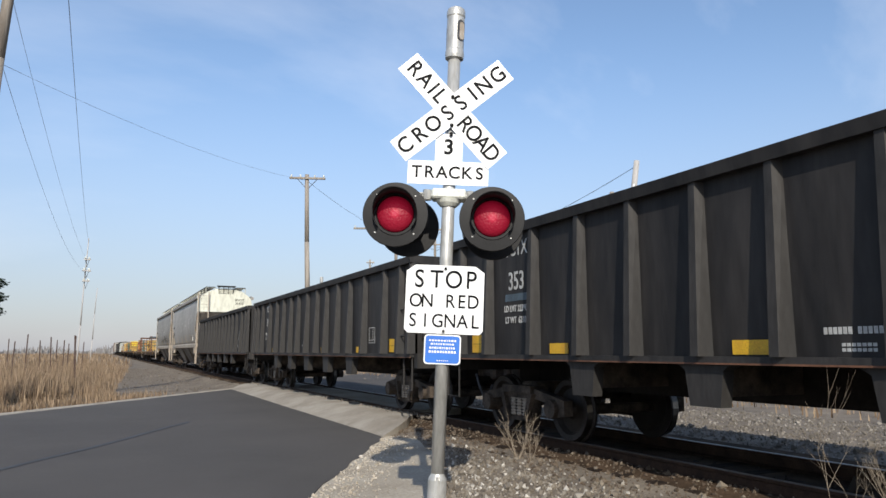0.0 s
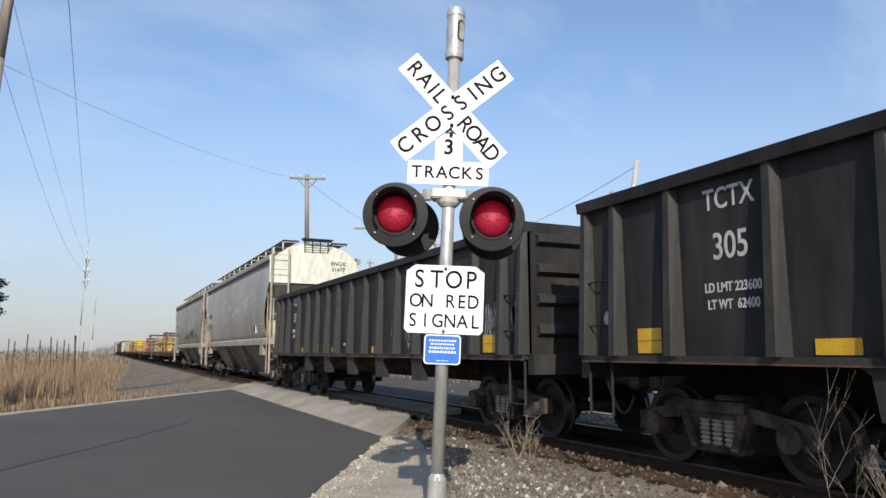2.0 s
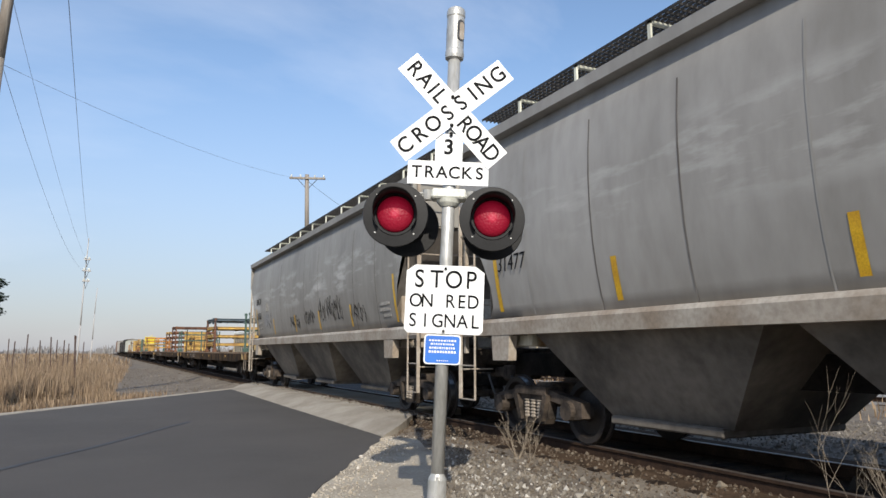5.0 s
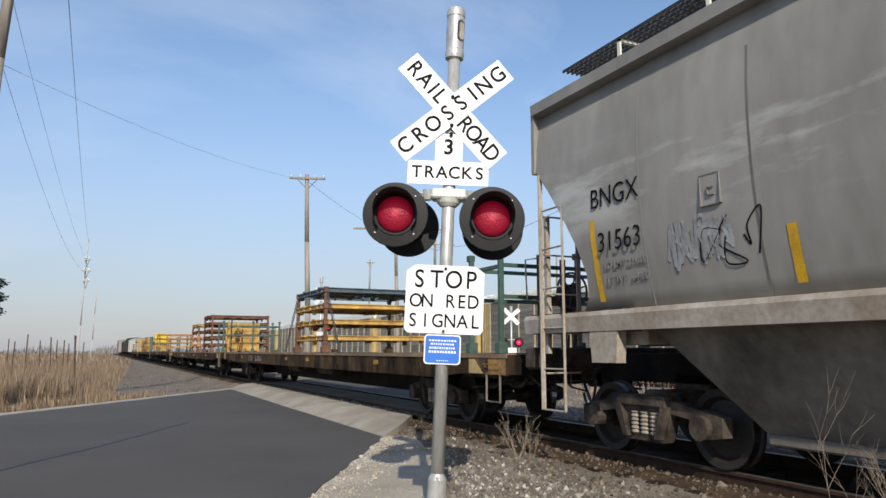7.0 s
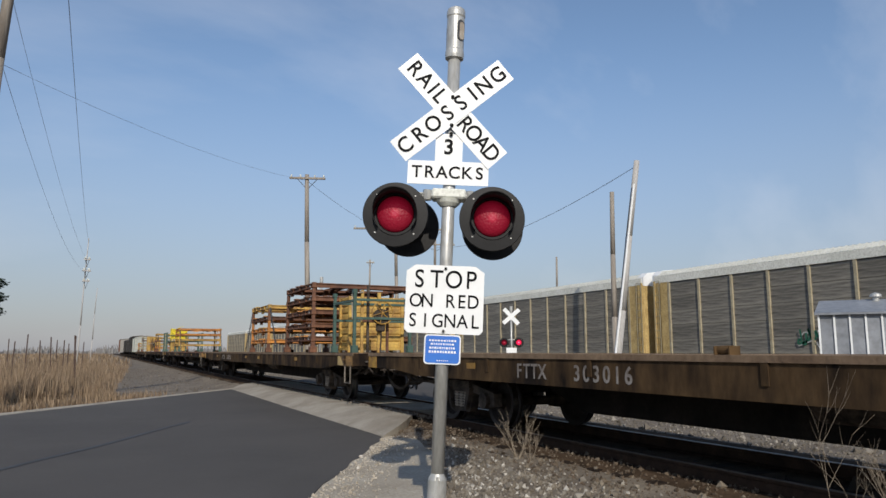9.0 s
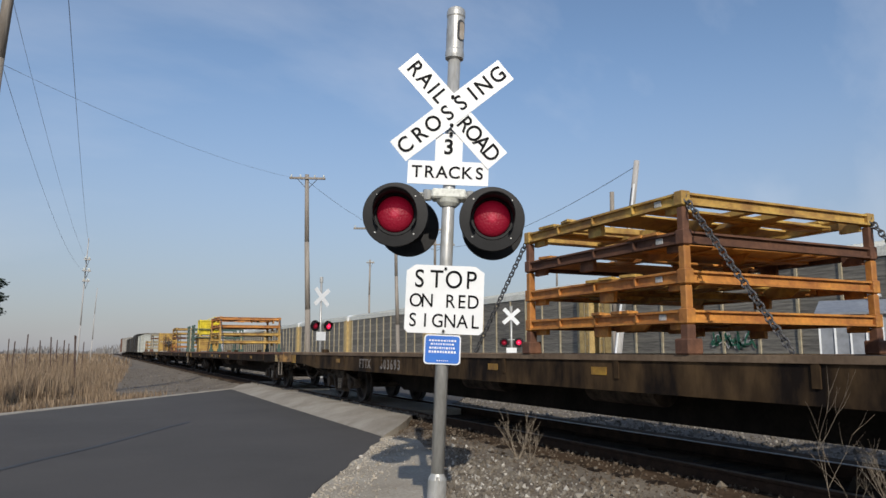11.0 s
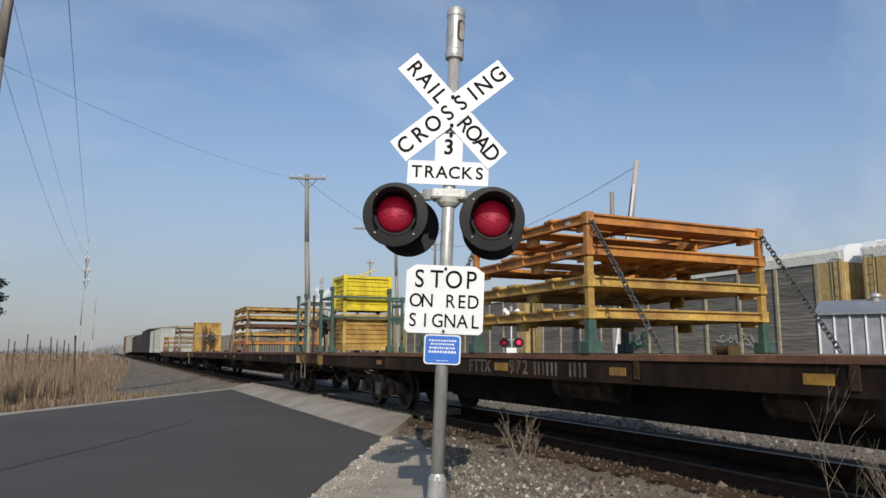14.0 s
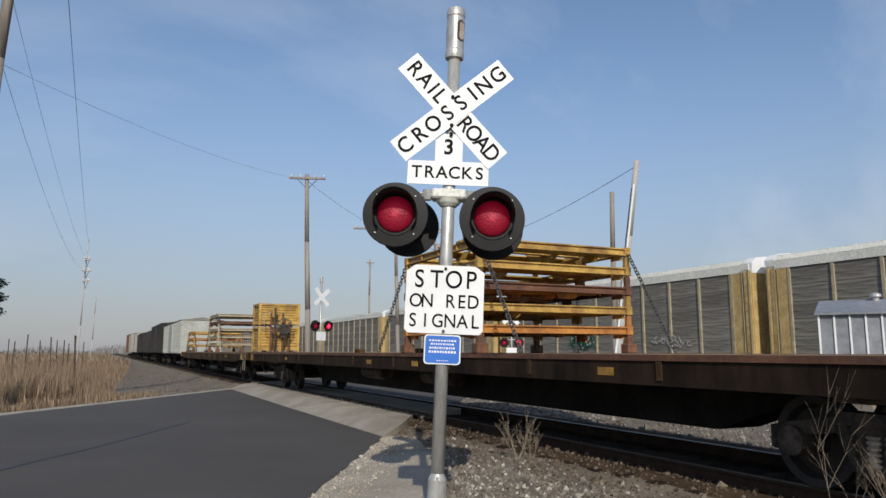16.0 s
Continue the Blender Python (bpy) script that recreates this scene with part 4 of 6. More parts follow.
    if graffiti:
        for k, (y, z, w, hh) in enumerate(((-2.6, 1.7, 0.26, 0.9), (-3.4, 1.7, 0.28, 0.9), (-4.5, 1.66, 0.66, 0.6), (-5.5, 1.82, 0.6, 0.66), (-6.68, 1.67, 0.66, 0.58), (-7.3, 1.7, 0.3, 0.5))):
            scrawl(car, "graffiti", y, z, w, hh, M_GRAF, -W - 0.006, 20 + k, 5 if k < 2 else 13, 0.011)
    if number == "353":
        part("paint_patch", box(B(), -W - 0.004, -W - 0.002, yl - 0.42, yl + 0.3, 1.93, 2.03), M_BLUE, car, "faded blue paint patch")
    bm = B()
    yb = -5.25
    for a, b, c, d in ((yb - 0.18, yb + 0.18, 1.4, 1.412), (yb - 0.18, yb + 0.18, 1.72, 1.732), (yb - 0.18, yb - 0.168, 1.4, 1.73), (yb + 0.168, yb + 0.18, 1.4, 1.73), (yb - 0.07, yb - 0.06, 1.47, 1.73), (yb - 0.18, yb + 0.18, 1.46, 1.47)):
        box(bm, -W - 0.006, -W - 0.003, a, b, c, d)
    part("round_mark", cyl(B(), (-W - 0.006, 7.15, 1.6), (-W - 0.002, 7.15, 1.6), 0.085, n=14), M_LETTER, car, "pale round chalk mark")
    tagged(part("stencil_panel", bm, M_LETTER, car, "white lubrication panel outline"), kind="stuff")
    return car


def hopper(marks, number, pale_end, graffiti, grey):
    L = 16.9
    h = L / 2
    EAVE, RIDGE, SILL = 4.52, 5.0, 1.66
    E = 0.5  # the body stands back from the end platforms
    hb = h - E
    notch = {3.3: 0.3, 2.9: 0.6, 2.5: 0.84, 2.15: 0.97, 1.88: 0.94, SILL: 0.74}   # the flank is scooped away at its ends
    car = thing("covered_hopper_car", "dusty grey curved-sided covered hopper car with roof walkways", "freight car", group="freight train")
    # barrel-sided shell with ends that slope in below
    half = [(0.0, RIDGE), (0.5, RIDGE - 0.03), (1.0, RIDGE - 0.18), (1.37, EAVE + 0.04), (1.51, EAVE - 0.12), (1.58, 4.0), (1.61, 3.62), (1.62, 3.3), (1.61, 2.9), (1.58, 2.5), (1.53, 2.15), (1.475, 1.88), (1.42, SILL)]

    def flank(z):
        """Half width of the shell at a height."""
        for (xa, za), (xb, zb) in zip(half, half[1:]):
            if zb <= z <= za:
                return xb + (xa - xb) * (z - zb) / (za - zb)
        return half[-1][0]
    ring = [(-x, z) for x, z in half] + [(x, z) for x, z in half[-1:0:-1]]
    rows = []
    bm = B()
    for s in (-1, 1):
        row = []
        for x, z in ring:
            inset = E + notch.get(z, 0.0)
            row.append(bm.verts.new((x, s * (h - inset), z)))
        rows.append(row)
    k = len(ring)
    n = 12
    allrows = [rows[0]]
    for j in range(1, n):
        t = j / n
        allrows.append([bm.verts.new(rows[0][i].co.lerp(rows[1][i].co, t)) for i in range(k)])
    allrows.append(rows[1])
    for a, b in zip(allrows, allrows[1:]):
        for i in range(k - 1):
            bm.faces.new((a[i], a[i + 1], b[i + 1], b[i]))
        bm.faces.new((a[k - 1], a[0], b[0], b[k - 1]))
    bmesh.ops.recalc_face_normals(bm, faces=bm.faces[:])
    part("shell", bm, grey, car, smooth=True)
    # end plates
    for s in (-1, 1):
        bm = B()
        face = [bm.verts.new((x, s * (hb + 0.001), z)) for x, z in ring if z > 3.61]
        top = sorted(face, key=lambda v: math.atan2(v.co.z - 3.9, v.co.x))
        low = [bm.verts.new((x, s * (hb + 0.001), 3.58)) for x in (-1.6, 1.6)]
        order = sorted(top + low, key=lambda v: math.atan2(v.co.z - 3.9, v.co.x))
        bm.faces.new(order)
        bm2 = [bm.verts.new((v.co.x, v.co.y - s * 0.02, v.co.z)) for v in order]
        bm.faces.new(bm2[::-1])
        for i in range(len(order)):
            bm.faces.new((order[i], order[(i + 1) % len(order)], bm2[(i + 1) % len(order)], bm2[i]))
        bmesh.ops.recalc_face_normals(bm, faces=bm.faces[:])
        part("end_plate", bm, M_PALE if (pale_end and s < 0) else grey, car, "cream painted end plate" if pale_end and s < 0 else "")
        bm = B()
        a = [bm.verts.new(v) for v in ((-1.58, s * (hb - 0.02), 3.6), (1.58, s * (hb - 0.02), 3.6), (1.4, s * (h - 2.25), SILL - 0.02), (-1.4, s * (h - 2.25), SILL - 0.02))]
        b = [bm.verts.new((v.co.x, v.co.y - s * 0.05, v.co.z - 0.03)) for v in a]
        bm.faces.new(a)
        bm.faces.new(b[::-1])
        for i in range(4):
            bm.faces.new((a[i], a[(i + 1) % 4], b[(i + 1) % 4], b[i]))
        bmesh.ops.recalc_face_normals(bm, faces=bm.faces[:])
        part("slope_sheet", bm, M_SLOPE, car, "grey sloping end sheet with shade in its colour")
        part("corner_strip", box(B(), -1.63, -1.5, *sorted((s * (hb - 0.02), s * (hb + 0.05))), 3.58, EAVE), M_PALE if pale_end and s < 0 else grey, car)
        # end platform, corner posts, ladders
        bm = B()
        box(bm, -1.5, 1.5, *sorted((s * (h - 0.25), s * h)), 1.0, 1.28, 0.02)
        box(bm, -1.5, -1.36, *sorted((s * (h - 2.2), s * (h - 0.2))), 1.45, SILL + 0.05)
        box(bm, 1.36, 1.5, *sorted((s * (h - 2.2), s * (h - 0.2))), 1.45, SILL + 0.05)
        part("end_platform", bm, M_TRUCK, car)
        for x in (-1.46, 1.46):
            part("corner_post", box(B(), x - 0.03, x + 0.03, *sorted((s * (h - 0.56), s * (h - 0.5))), 1.2, 3.0), M_SILL, car)
        out = 0.24 if s < 0 else -0.12
        ladder(car, -1.6, s * (hb + out - 0.46), s * (hb + out), 0.5, 3.05, 6, M_SILL)
        part("grab_iron", pipe(B(), [(-1.6, s * (hb + out - 0.46), 3.05), (-1.59, s * (hb + out - 0.58), 3.25)], 0.016), M_SILL, car)
        bm = B()
        for x in (-1.6, -1.02):
            box(bm, x - 0.03, x + 0.03, *sorted((s * (hb + out + 0.01), s * (hb + out + 0.03))), 0.5 if x < -1.5 else 1.3, 4.75 if s < 0 else 3.55)
        for i in range(8 if s < 0 else 6):
            cyl(bm, (-1.6, s * (hb + out + 0.02), 0.95 + 0.51 * i), (-1.02, s * (hb + out + 0.02), 0.95 + 0.51 * i), 0.013, n=6)
        for z in (4.4, 3.7) if s < 0 else ():
            cyl(bm, (-1.55, s * (hb + out), z), (-1.55, s * hb, z), 0.014, n=6)
        part("end_ladder", bm, M_SILL, car)
        part("grab_iron", pipe(B(), [(-1.02, s * (hb + out + 0.02), 3.0), (0.6, s * (hb + out + 0.02), 3.0)], 0.015), M_SILL, car)
        bm = B()
        box(bm, -1.36, 1.36, *sorted((s * (h - 2.3), s * (h - 1.62))), 1.3, 2.32, 0.015)
        tank = part("bulkhead", bm, M_STAINED if pale_end else M_SILL, car, "cream rust-streaked bulkhead under the slope sheet" if pale_end else "")
        for x in (-1.12, -0.72, -0.2, 0.35, 0.9):
            part("bulkhead_rib", box(B(), x - 0.03, x + 0.03, *sorted((s * (h - 1.64), s * (h - 1.56))), 1.3, 2.3), M_ENDSILL if pale_end and x in (-0.72, 0.35) else M_SILL, tank)
        part("brake_cylinder", cyl(B(), (-0.55, s * (h - 1.3), 1.42), (0.1, s * (h - 1.3), 1.42), 0.13, n=14), M_TRUCK, car)
        part("hand_wheel", cyl(B(), (0.75, s * (h - 0.3), 2.5), (0.75, s * (h - 0.24), 2.5), 0.26, n=16), M_WIRE, car)
        coupler(car, s * h, s)
        bogie(car, s * (h - 1.85))
    for s in (-1, 1):
        bm = B()
        prism(bm, [(s * 1.4, SILL - 0.2), (s * 1.58, SILL - 0.2), (s * 1.6, SILL - 0.02), (s * 1.57, SILL + 0.03), (s * 1.4, SILL + 0.05)], "y", -h + 0.15, h - 0.15)
        part("side_sill", bm, M_SILL, car, "pale scuffed side sill")
        bm = B()
        prism(bm, [(s * 1.5, EAVE - 0.16), (s * 1.66, EAVE - 0.14), (s * 1.67, EAVE + 0.0), (s * 1.5, EAVE + 0.06)], "y", -hb, hb)
        part("eave_rail", bm, grey, car)
        # weld seams down the flank
        for j in range(9):
            y = -5.9 + 1.475 * j
            bm = B()
            pts = [(s * (x + 0.004), z) for x, z in half[5:]]
            for p, q in zip(pts, pts[1:]):
                vs = [bm.verts.new((p[0], y - 0.012, p[1])), bm.verts.new((p[0], y + 0.012, p[1])), bm.verts.new((q[0], y + 0.012, q[1])), bm.verts.new((q[0], y - 0.012, q[1]))]
                bm.faces.new(vs)
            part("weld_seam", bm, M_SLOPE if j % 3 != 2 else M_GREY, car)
        for yb in (-h + 1.8, h - 1.8):
            part("jacking_pad", prism(B(), [(yb - 0.22, SILL - 0.56), (yb + 0.22, SILL - 0.56), (yb + 0.25, SILL - 0.2), (yb - 0.25, SILL - 0.2)], "x", *sorted((s * 1.44, s * 1.57))), M_SILL, car)
    # discharge bays
    for y in (-4.1, 0.0, 4.1):
        bm = B()
        lo = [bm.verts.new(v) for v in ((-0.85, y - 0.95, 0.42), (0.85, y - 0.95, 0.42), (0.85, y + 0.95, 0.42), (-0.85, y + 0.95, 0.42))]
        hi = [bm.verts.new(v) for v in ((-1.48, y - 2.0, SILL - 0.06), (1.48, y - 2.0, SILL - 0.06), (1.48, y + 2.0, SILL - 0.06), (-1.48, y + 2.0, SILL - 0.06))]
        for i in range(4):
            bm.faces.new((lo[i], lo[(i + 1) % 4], hi[(i + 1) % 4], hi[i]))
        bm.faces.new(lo[::-1])
        bm.faces.new(hi)
        bmesh.ops.recalc_face_normals(bm, faces=bm.faces[:])
        bay = part("discharge_bay", bm, M_BELLY, car)
        bm = B()
        box(bm, -0.95, 0.95, y - 0.9, y + 0.9, 0.34, 0.44, 0.02)
        part("outlet_gate", bm, M_BELLY, bay)
    bm = B()
    box(bm, -0.3, 0.3, -h + 0.1, h - 0.1, 0.84, 1.2)
    part("centre_sill", bm, M_UNDERSHADE, car)
    # roof walkways of open grating on brackets
    for s in (-1, 1):
        bm = B()
        for x in [0.62 + 0.075 * i for i in range(8)]:
            box(bm, *sorted((s * x, s * (x + 0.012))), -hb + 0.05, hb - 0.05, RIDGE + 0.06, RIDGE + 0.1)
        y = -hb + 0.05
        while y < hb - 0.05:
            box(bm, *sorted((s * 0.62, s * 1.16)), y, y + 0.012, RIDGE + 0.065, RIDGE + 0.095)
            y += 0.11
        walkw = part("roof_walkway", bm, M_BLACKRIB, car, "open steel grating walkway")
        bm = B()
        y = -hb + 0.1
        while y < hb:
            box(bm, *sorted((s * 0.6, s * 1.18)), y, y + 0.05, RIDGE + 0.02, RIDGE + 0.06)
            box(bm, *sorted((s * 1.15, s * 1.18)), y, y + 0.05, RIDGE - 0.25, RIDGE + 0.06)
            box(bm, *sorted((s * 0.6, s * 0.63)), y, y + 0.05, RIDGE - 0.08, RIDGE + 0.06)
            y += 1.45
        tagged(part("bracket", bm, M_PALE, walkw), kind="stuff")
    for s in (-1, 1):
        bm = B()
        for yy in [s * (hb + 0.075 * i) for i in range(4)]:
            box(bm, -0.5, 0.5, *sorted((yy, yy + 0.015)), RIDGE + 0.08, RIDGE + 0.12)
        for x in [-0.5 + 0.1 * i for i in range(11)]:
            box(bm, x - 0.008, x + 0.008, *sorted((s * (hb), s * (hb + 0.24))), RIDGE + 0.08, RIDGE + 0.11)
        box(bm, -0.55, 0.55, *sorted((s * (hb - 0.02), s * (hb + 0.26))), RIDGE + 0.13, RIDGE + 0.16)
        for x in (-0.42, -0.14, 0.14, 0.42):
            box(bm, x - 0.012, x + 0.012, *sorted((s * (hb - 0.02), s * (hb + 0.1 - 0.06))), RIDGE - 0.32, RIDGE + 0.1)
        for k in range(5):
            box(bm, -0.42, 0.42, *sorted((s * (hb), s * (hb + 0.1 - 0.08))), RIDGE - 0.3 + 0.08 * k, RIDGE - 0.285 + 0.08 * k)
        for x in (-0.5, 0.5):
            cyl(bm, (x, s * (hb + 0.22), RIDGE + 0.08), (x * 0.8, s * (hb), RIDGE - 0.3), 0.014, n=5)
        part("end_walkway", bm, M_BLACKRIB, car)
    for y in (-5.5, -2.75, 0, 2.75, 5.5):
        bm = B()
        lathe(bm, [(0.42, RIDGE - 0.03), (0.42, RIDGE + 0.08), (0.36, RIDGE + 0.12), (0.0, RIDGE + 0.14)], 20, pose(0, y, 0))
        part("roof_hatch", bm, M_GREY, car)
    yl = h - 1.6
    if marks:
        lettering("marking", marks, 0.33, M_INK, car, pose(-flank(2.98) - 0.012, yl - 0.52, 2.98) @ SIDE @ Matrix.Diagonal((0.92, 1, 1, 1)), bold=-0.002)
        lettering("marking", number, 0.33, M_INK, car, pose(-flank(2.46) - 0.018, yl - 0.55, 2.46) @ SIDE @ Matrix.Diagonal((0.92, 1, 1, 1)), bold=-0.002)
    if pale_end:
        lettering("marking", marks, 0.2, M_INK, car, pose(0.82, -hb - 0.007, 4.32) @ ENDWARD, bold=0.002)
        lettering("marking", number, 0.2, M_INK, car, pose(0.82, -hb - 0.007, 4.11) @ ENDWARD, bold=0.002)
    bm = B()
    for (y0, y1, z) in ((-6.6, -6.0, 2.2), (-6.6, -6.0, 2.08), (-6.6, -6.15, 1.96)):
        yy = y0
        while yy < y1:
            box(bm, -flank(z) - 0.012, -flank(z) + 0.02, yy, yy + 0.05, z - 0.035, z + 0.035)
            yy += 0.075
    tagged(part("small_stencil", bm, M_DIMINK, car), kind="stuff")
    for y, top in ((6.76, 2.75), (4.1, 2.3), (1.2, 2.3), (-1.4, 2.3), (-4.1, 2.3), (-6.92, 2.75)):
        bm = B()
        rows = [(flank(z) + 0.005, z) for z in (2.75, 2.5, 2.3, 2.15, 1.88, 1.8) if z <= top]
        for (x0, z0), (x1, z1) in zip(rows, rows[1:]):
            bm.faces.new([bm.verts.new(v) for v in ((-x0, y - 0.05, z0), (-x0, y + 0.05, z0), (-x1, y + 0.05, z1), (-x1, y - 0.05, z1))])
        part("edge_stripe", bm, M_REFLECT, car, "dull yellow reflective stripe")
    if pale_end:
        pan = part("stencil_panel", box(B(), -1.55, -1.46, -5.38, -5.06, 1.9, 2.2), M_LETTER, car, "black and white stencil panel")
        for y0, y1 in ((-5.36, -5.235), (-5.21, -5.08)):
            part("panel_field", box(B(), -1.554, -1.5, y0, y1, 1.94, 2.18), M_INK, pan)
    if graffiti:
        for z, word in ((2.2, "LD LMT 221600"), (2.03, "LT WT   64900")):
            lettering("marking", word, 0.11, M_DIMINK, car, pose(-flank(z) - 0.012, yl - 0.6, z) @ SIDE, bold=0.002)
        frame_bm = B()
        for a, b, c, d in ((4.8, 5.05, 2.6, 2.608), (4.8, 5.05, 2.9, 2.908), (4.8, 4.808, 2.6, 2.9), (5.042, 5.05, 2.6, 2.9), (4.88, 4.96, 2.7, 2.71), (4.88, 4.96, 2.77, 2.78), (4.95, 4.96, 2.7, 2.78)):
            box(frame_bm, -1.616, -1.59, a, b, c, d)
        tagged(part("stencil_panel", frame_bm, M_DIMINK, car, "black outlined stencil square"), kind="stuff")
        for k, (y, z, w, hh, m, n) in enumerate(((5.15, 2.3, 0.8, 0.5, M_GRAF, 14), (4.75, 2.25, 0.7, 0.6, M_INK, 3), (1.2, 2.1, 1.1, 0.42, M_INK, 12), (-0.45, 2.15, 1.0, 0.42, M_INK, 11), (-2.45, 2.3, 2.0, 0.62, M_INK, 20), (-4.6, 2.1, 1.0, 0.45, M_INK, 8))):
            scrawl(car, "graffiti", y, z, w, hh, m, -1.632, 40 + k, n, 0.009 if k else 0.02, 0.15)
    return car


def flatcar(L, word, seed, at, paint, ochre_end=False):
    h = L / 2
    W, DECK = 1.53, 1.19
    rr = random.Random(seed)
    car = thing("flat_car", "rusty brown steel flat car with a worn plank deck", "freight car", group="freight train")
    for s in (-1, 1):
        bm = B()
        # deep channel sill, shallower towards the ends
        deep = 0.4 if paint is M_FLAT else 0.315
        prof = [(-h, DECK - 0.05), (h, DECK - 0.05), (h, DECK - 0.3), (h - 1.5, DECK - 0.31), (h - 2.6, DECK - deep), (-h + 2.6, DECK - deep), (-h + 1.5, DECK - 0.31), (-h, DECK - 0.3)]
        prism(bm, prof, "x", *sorted((s * (W - 0.08), s * (W - 0.02))))
        sill = part("side_sill", bm, paint, car, "rust-streaked side sill")
        bm = B()
        box(bm, *sorted((s * (W - 0.14), s * W)), -h, h, DECK - 0.06, DECK + 0.005)
        part("deck_edge", bm, M_DECK if paint is M_FLAT else M_RUST, sill)
        pocket = shared("pocket%d" % s, lambda: box(B(), *sorted((s * (W - 0.03), s * (W - 0.004))), -0.04, 0.04, DECK - 0.26, DECK - 0.06), M_FLAT)
        y = -h + 0.6
        while y < h - 0.4:
            put("stake_pocket", pocket, sill, pose(0, y, 0))
            y += 2.5
        for e, reach in ((-1, 1.18), (1, 0.48)):
            bm = B()
            box(bm, *sorted((s * (W - 0.02), s * (W - 0.012))), *sorted((e * (h - 0.01), e * (h - reach))), DECK - 0.3, DECK - 0.065)
            patch = part("corner_patch", bm, M_ENDSILL if e < 0 else M_YELLOW, sill, "dirty ochre corner paint" if e < 0 else "scuffed yellow corner paint")
            if e < 0:
                part("corner_wedge", prism(B(), [(-h + 1.17, DECK - 0.29), (-h + 0.72, DECK - 0.29), (-h + 1.0, DECK - 0.08), (-h + 1.17, DECK - 0.08)], "x", *sorted((s * (W - 0.013), s * (W - 0.006)))), M_AUTOYELLOW, patch, "scuffed yellow wedge")
        for yy in (-7.5, -1.95, 0.55, 8.2):
            bm = B()
            box(bm, *sorted((s * (W - 0.02), s * (W - 0.014))), yy - 0.14, yy + 0.14, DECK - 0.23, DECK - 0.14)
            part("reflector", bm, M_YELLOW, sill, "faded yellow reflector")
    bm = B()
    y = -h
    first = None
    plank = shared("plank%.1f" % L, lambda: box(B(), -W + 0.15, W - 0.15, -0.13, 0.13, DECK - 0.06, DECK), M_DECK)
    while y < h - 0.1:
        put("plank", plank, car, pose(0, y + 0.14, rr.uniform(-0.006, 0.004)))
        y += 0.272
    prism(bm, [(-h + 0.2, DECK - 0.08), (h - 0.2, DECK - 0.08), (h - 0.2, 0.74), (h - 4.9, 0.74), (h - 6.0, 0.35), (-h + 6.0, 0.35), (-h + 4.9, 0.74), (-h + 0.2, 0.74)], "x", -0.33, 0.33)
    part("centre_sill", bm, M_UNDERSHADE, car)
    for s in (-1, 1):
        part("draft_pocket", box(B(), -1.05, 1.05, *sorted((s * (h - 0.5), s * (h - 2.3))), 0.8, DECK - 0.08, 0.03), M_TRUCK, car)
        part("body_bolster", box(B(), -1.35, 1.35, *sorted((s * (h - 3.2), s * (h - 3.8))), 0.82, DECK - 0.08, 0.03), M_TRUCK, car)
    for y in (-2.2, 1.4):
        part("air_reservoir", cyl(B(), (-0.75, y, 0.78), (-0.75, y + 1.3, 0.78), 0.2, n=14), M_TRUCK, car)
    bearer = shared("bearer", lambda: box(B(), -W + 0.1, W - 0.1, -0.08, 0.08, DECK - 0.3, DECK - 0.07), M_UNDERSHADE)
    for k in range(9):
        put("cross_bearer", bearer, car, pose(0, -h + 3 + (L - 6) * k / 8, 0))
    for s in (-1, 1):
        bm = B()
        prism(bm, [(-W, s * h - s * 0.02), (-W + 0.12, s * (h + 0.16)), (W - 0.12, s * (h + 0.16)), (W, s * h - s * 0.02)], "z", DECK - 0.29, DECK - 0.01)
        part("end_sill", bm, M_ENDSILL if s < 0 and ochre_end else M_FLAT, car, "dirty ochre end sill" if s < 0 and ochre_end else "dirty brown end sill")
        if s < 0:
            for x in (-1, 1):
                stirrup(car, x * (W - 0.02), s * (h - 0.62), s * (h - 0.22), 0.5, DECK - 0.3, M_BELLY)
                part("grab_iron", pipe(B(), [(x * (W - 0.01), s * (h - 0.14), DECK - 0.2), (x * (W + 0.04), s * (h - 0.14), DECK - 0.15), (x * (W + 0.04), s * (h - 0.62), DECK - 0.15), (x * (W - 0.01), s * (h - 0.62), DECK - 0.2)], 0.011), M_ENDSILL, car)
        bm = B()
        pipe(bm, [(-1.3, s * (h + 0.22), DECK - 0.2), (-0.6, s * (h + 0.24), DECK - 0.2), (-0.6, s * (h + 0.24), 0.75)], 0.016)
        part("uncoupling_lever", bm, M_BELLY, car)
        bm = B()
        for x0, y0, reach, sag in ((-1.12, 0.1, 0.95, 0.4), (-0.8, 0.35, 0.7, 0.3)):
            loop = [(x0 + 0.02 * i, s * (h - y0 - reach * i / 10), 0.86 - (sag if s > 0 else 0.4 * sag) * math.sin(math.pi * i / 10) ** 0.6) for i in range(11)]
            pipe(bm, loop, 0.03)
        for k in range(3):
            pipe(bm, [(-1.1 + 0.25 * k, s * (h - 0.5 - 0.2 * k), 0.88), (-1.0 + 0.2 * k, s * (h - 1.3), 0.66 + 0.05 * k), (-0.7, s * (h - 2.5), 0.62)], 0.024)
        part("brake_pipe", bm, M_TRUCK, car)
        bm = B()
        pipe(bm, [(-0.9, s * (h - 0.3), 0.78), (-0.9, s * (h - 2.2), 0.62), (-0.5, s * (h - 2.4), 0.7)], 0.03)
        part("brake_rigging", bm, M_TRUCK, car)
        coupler(car, s * (h + 0.1), s)
        bogie(car, s * (h - 3.5))
    gap, low = (0.19, 0.235) if paint is M_FLAT else (0.175, 0.185)
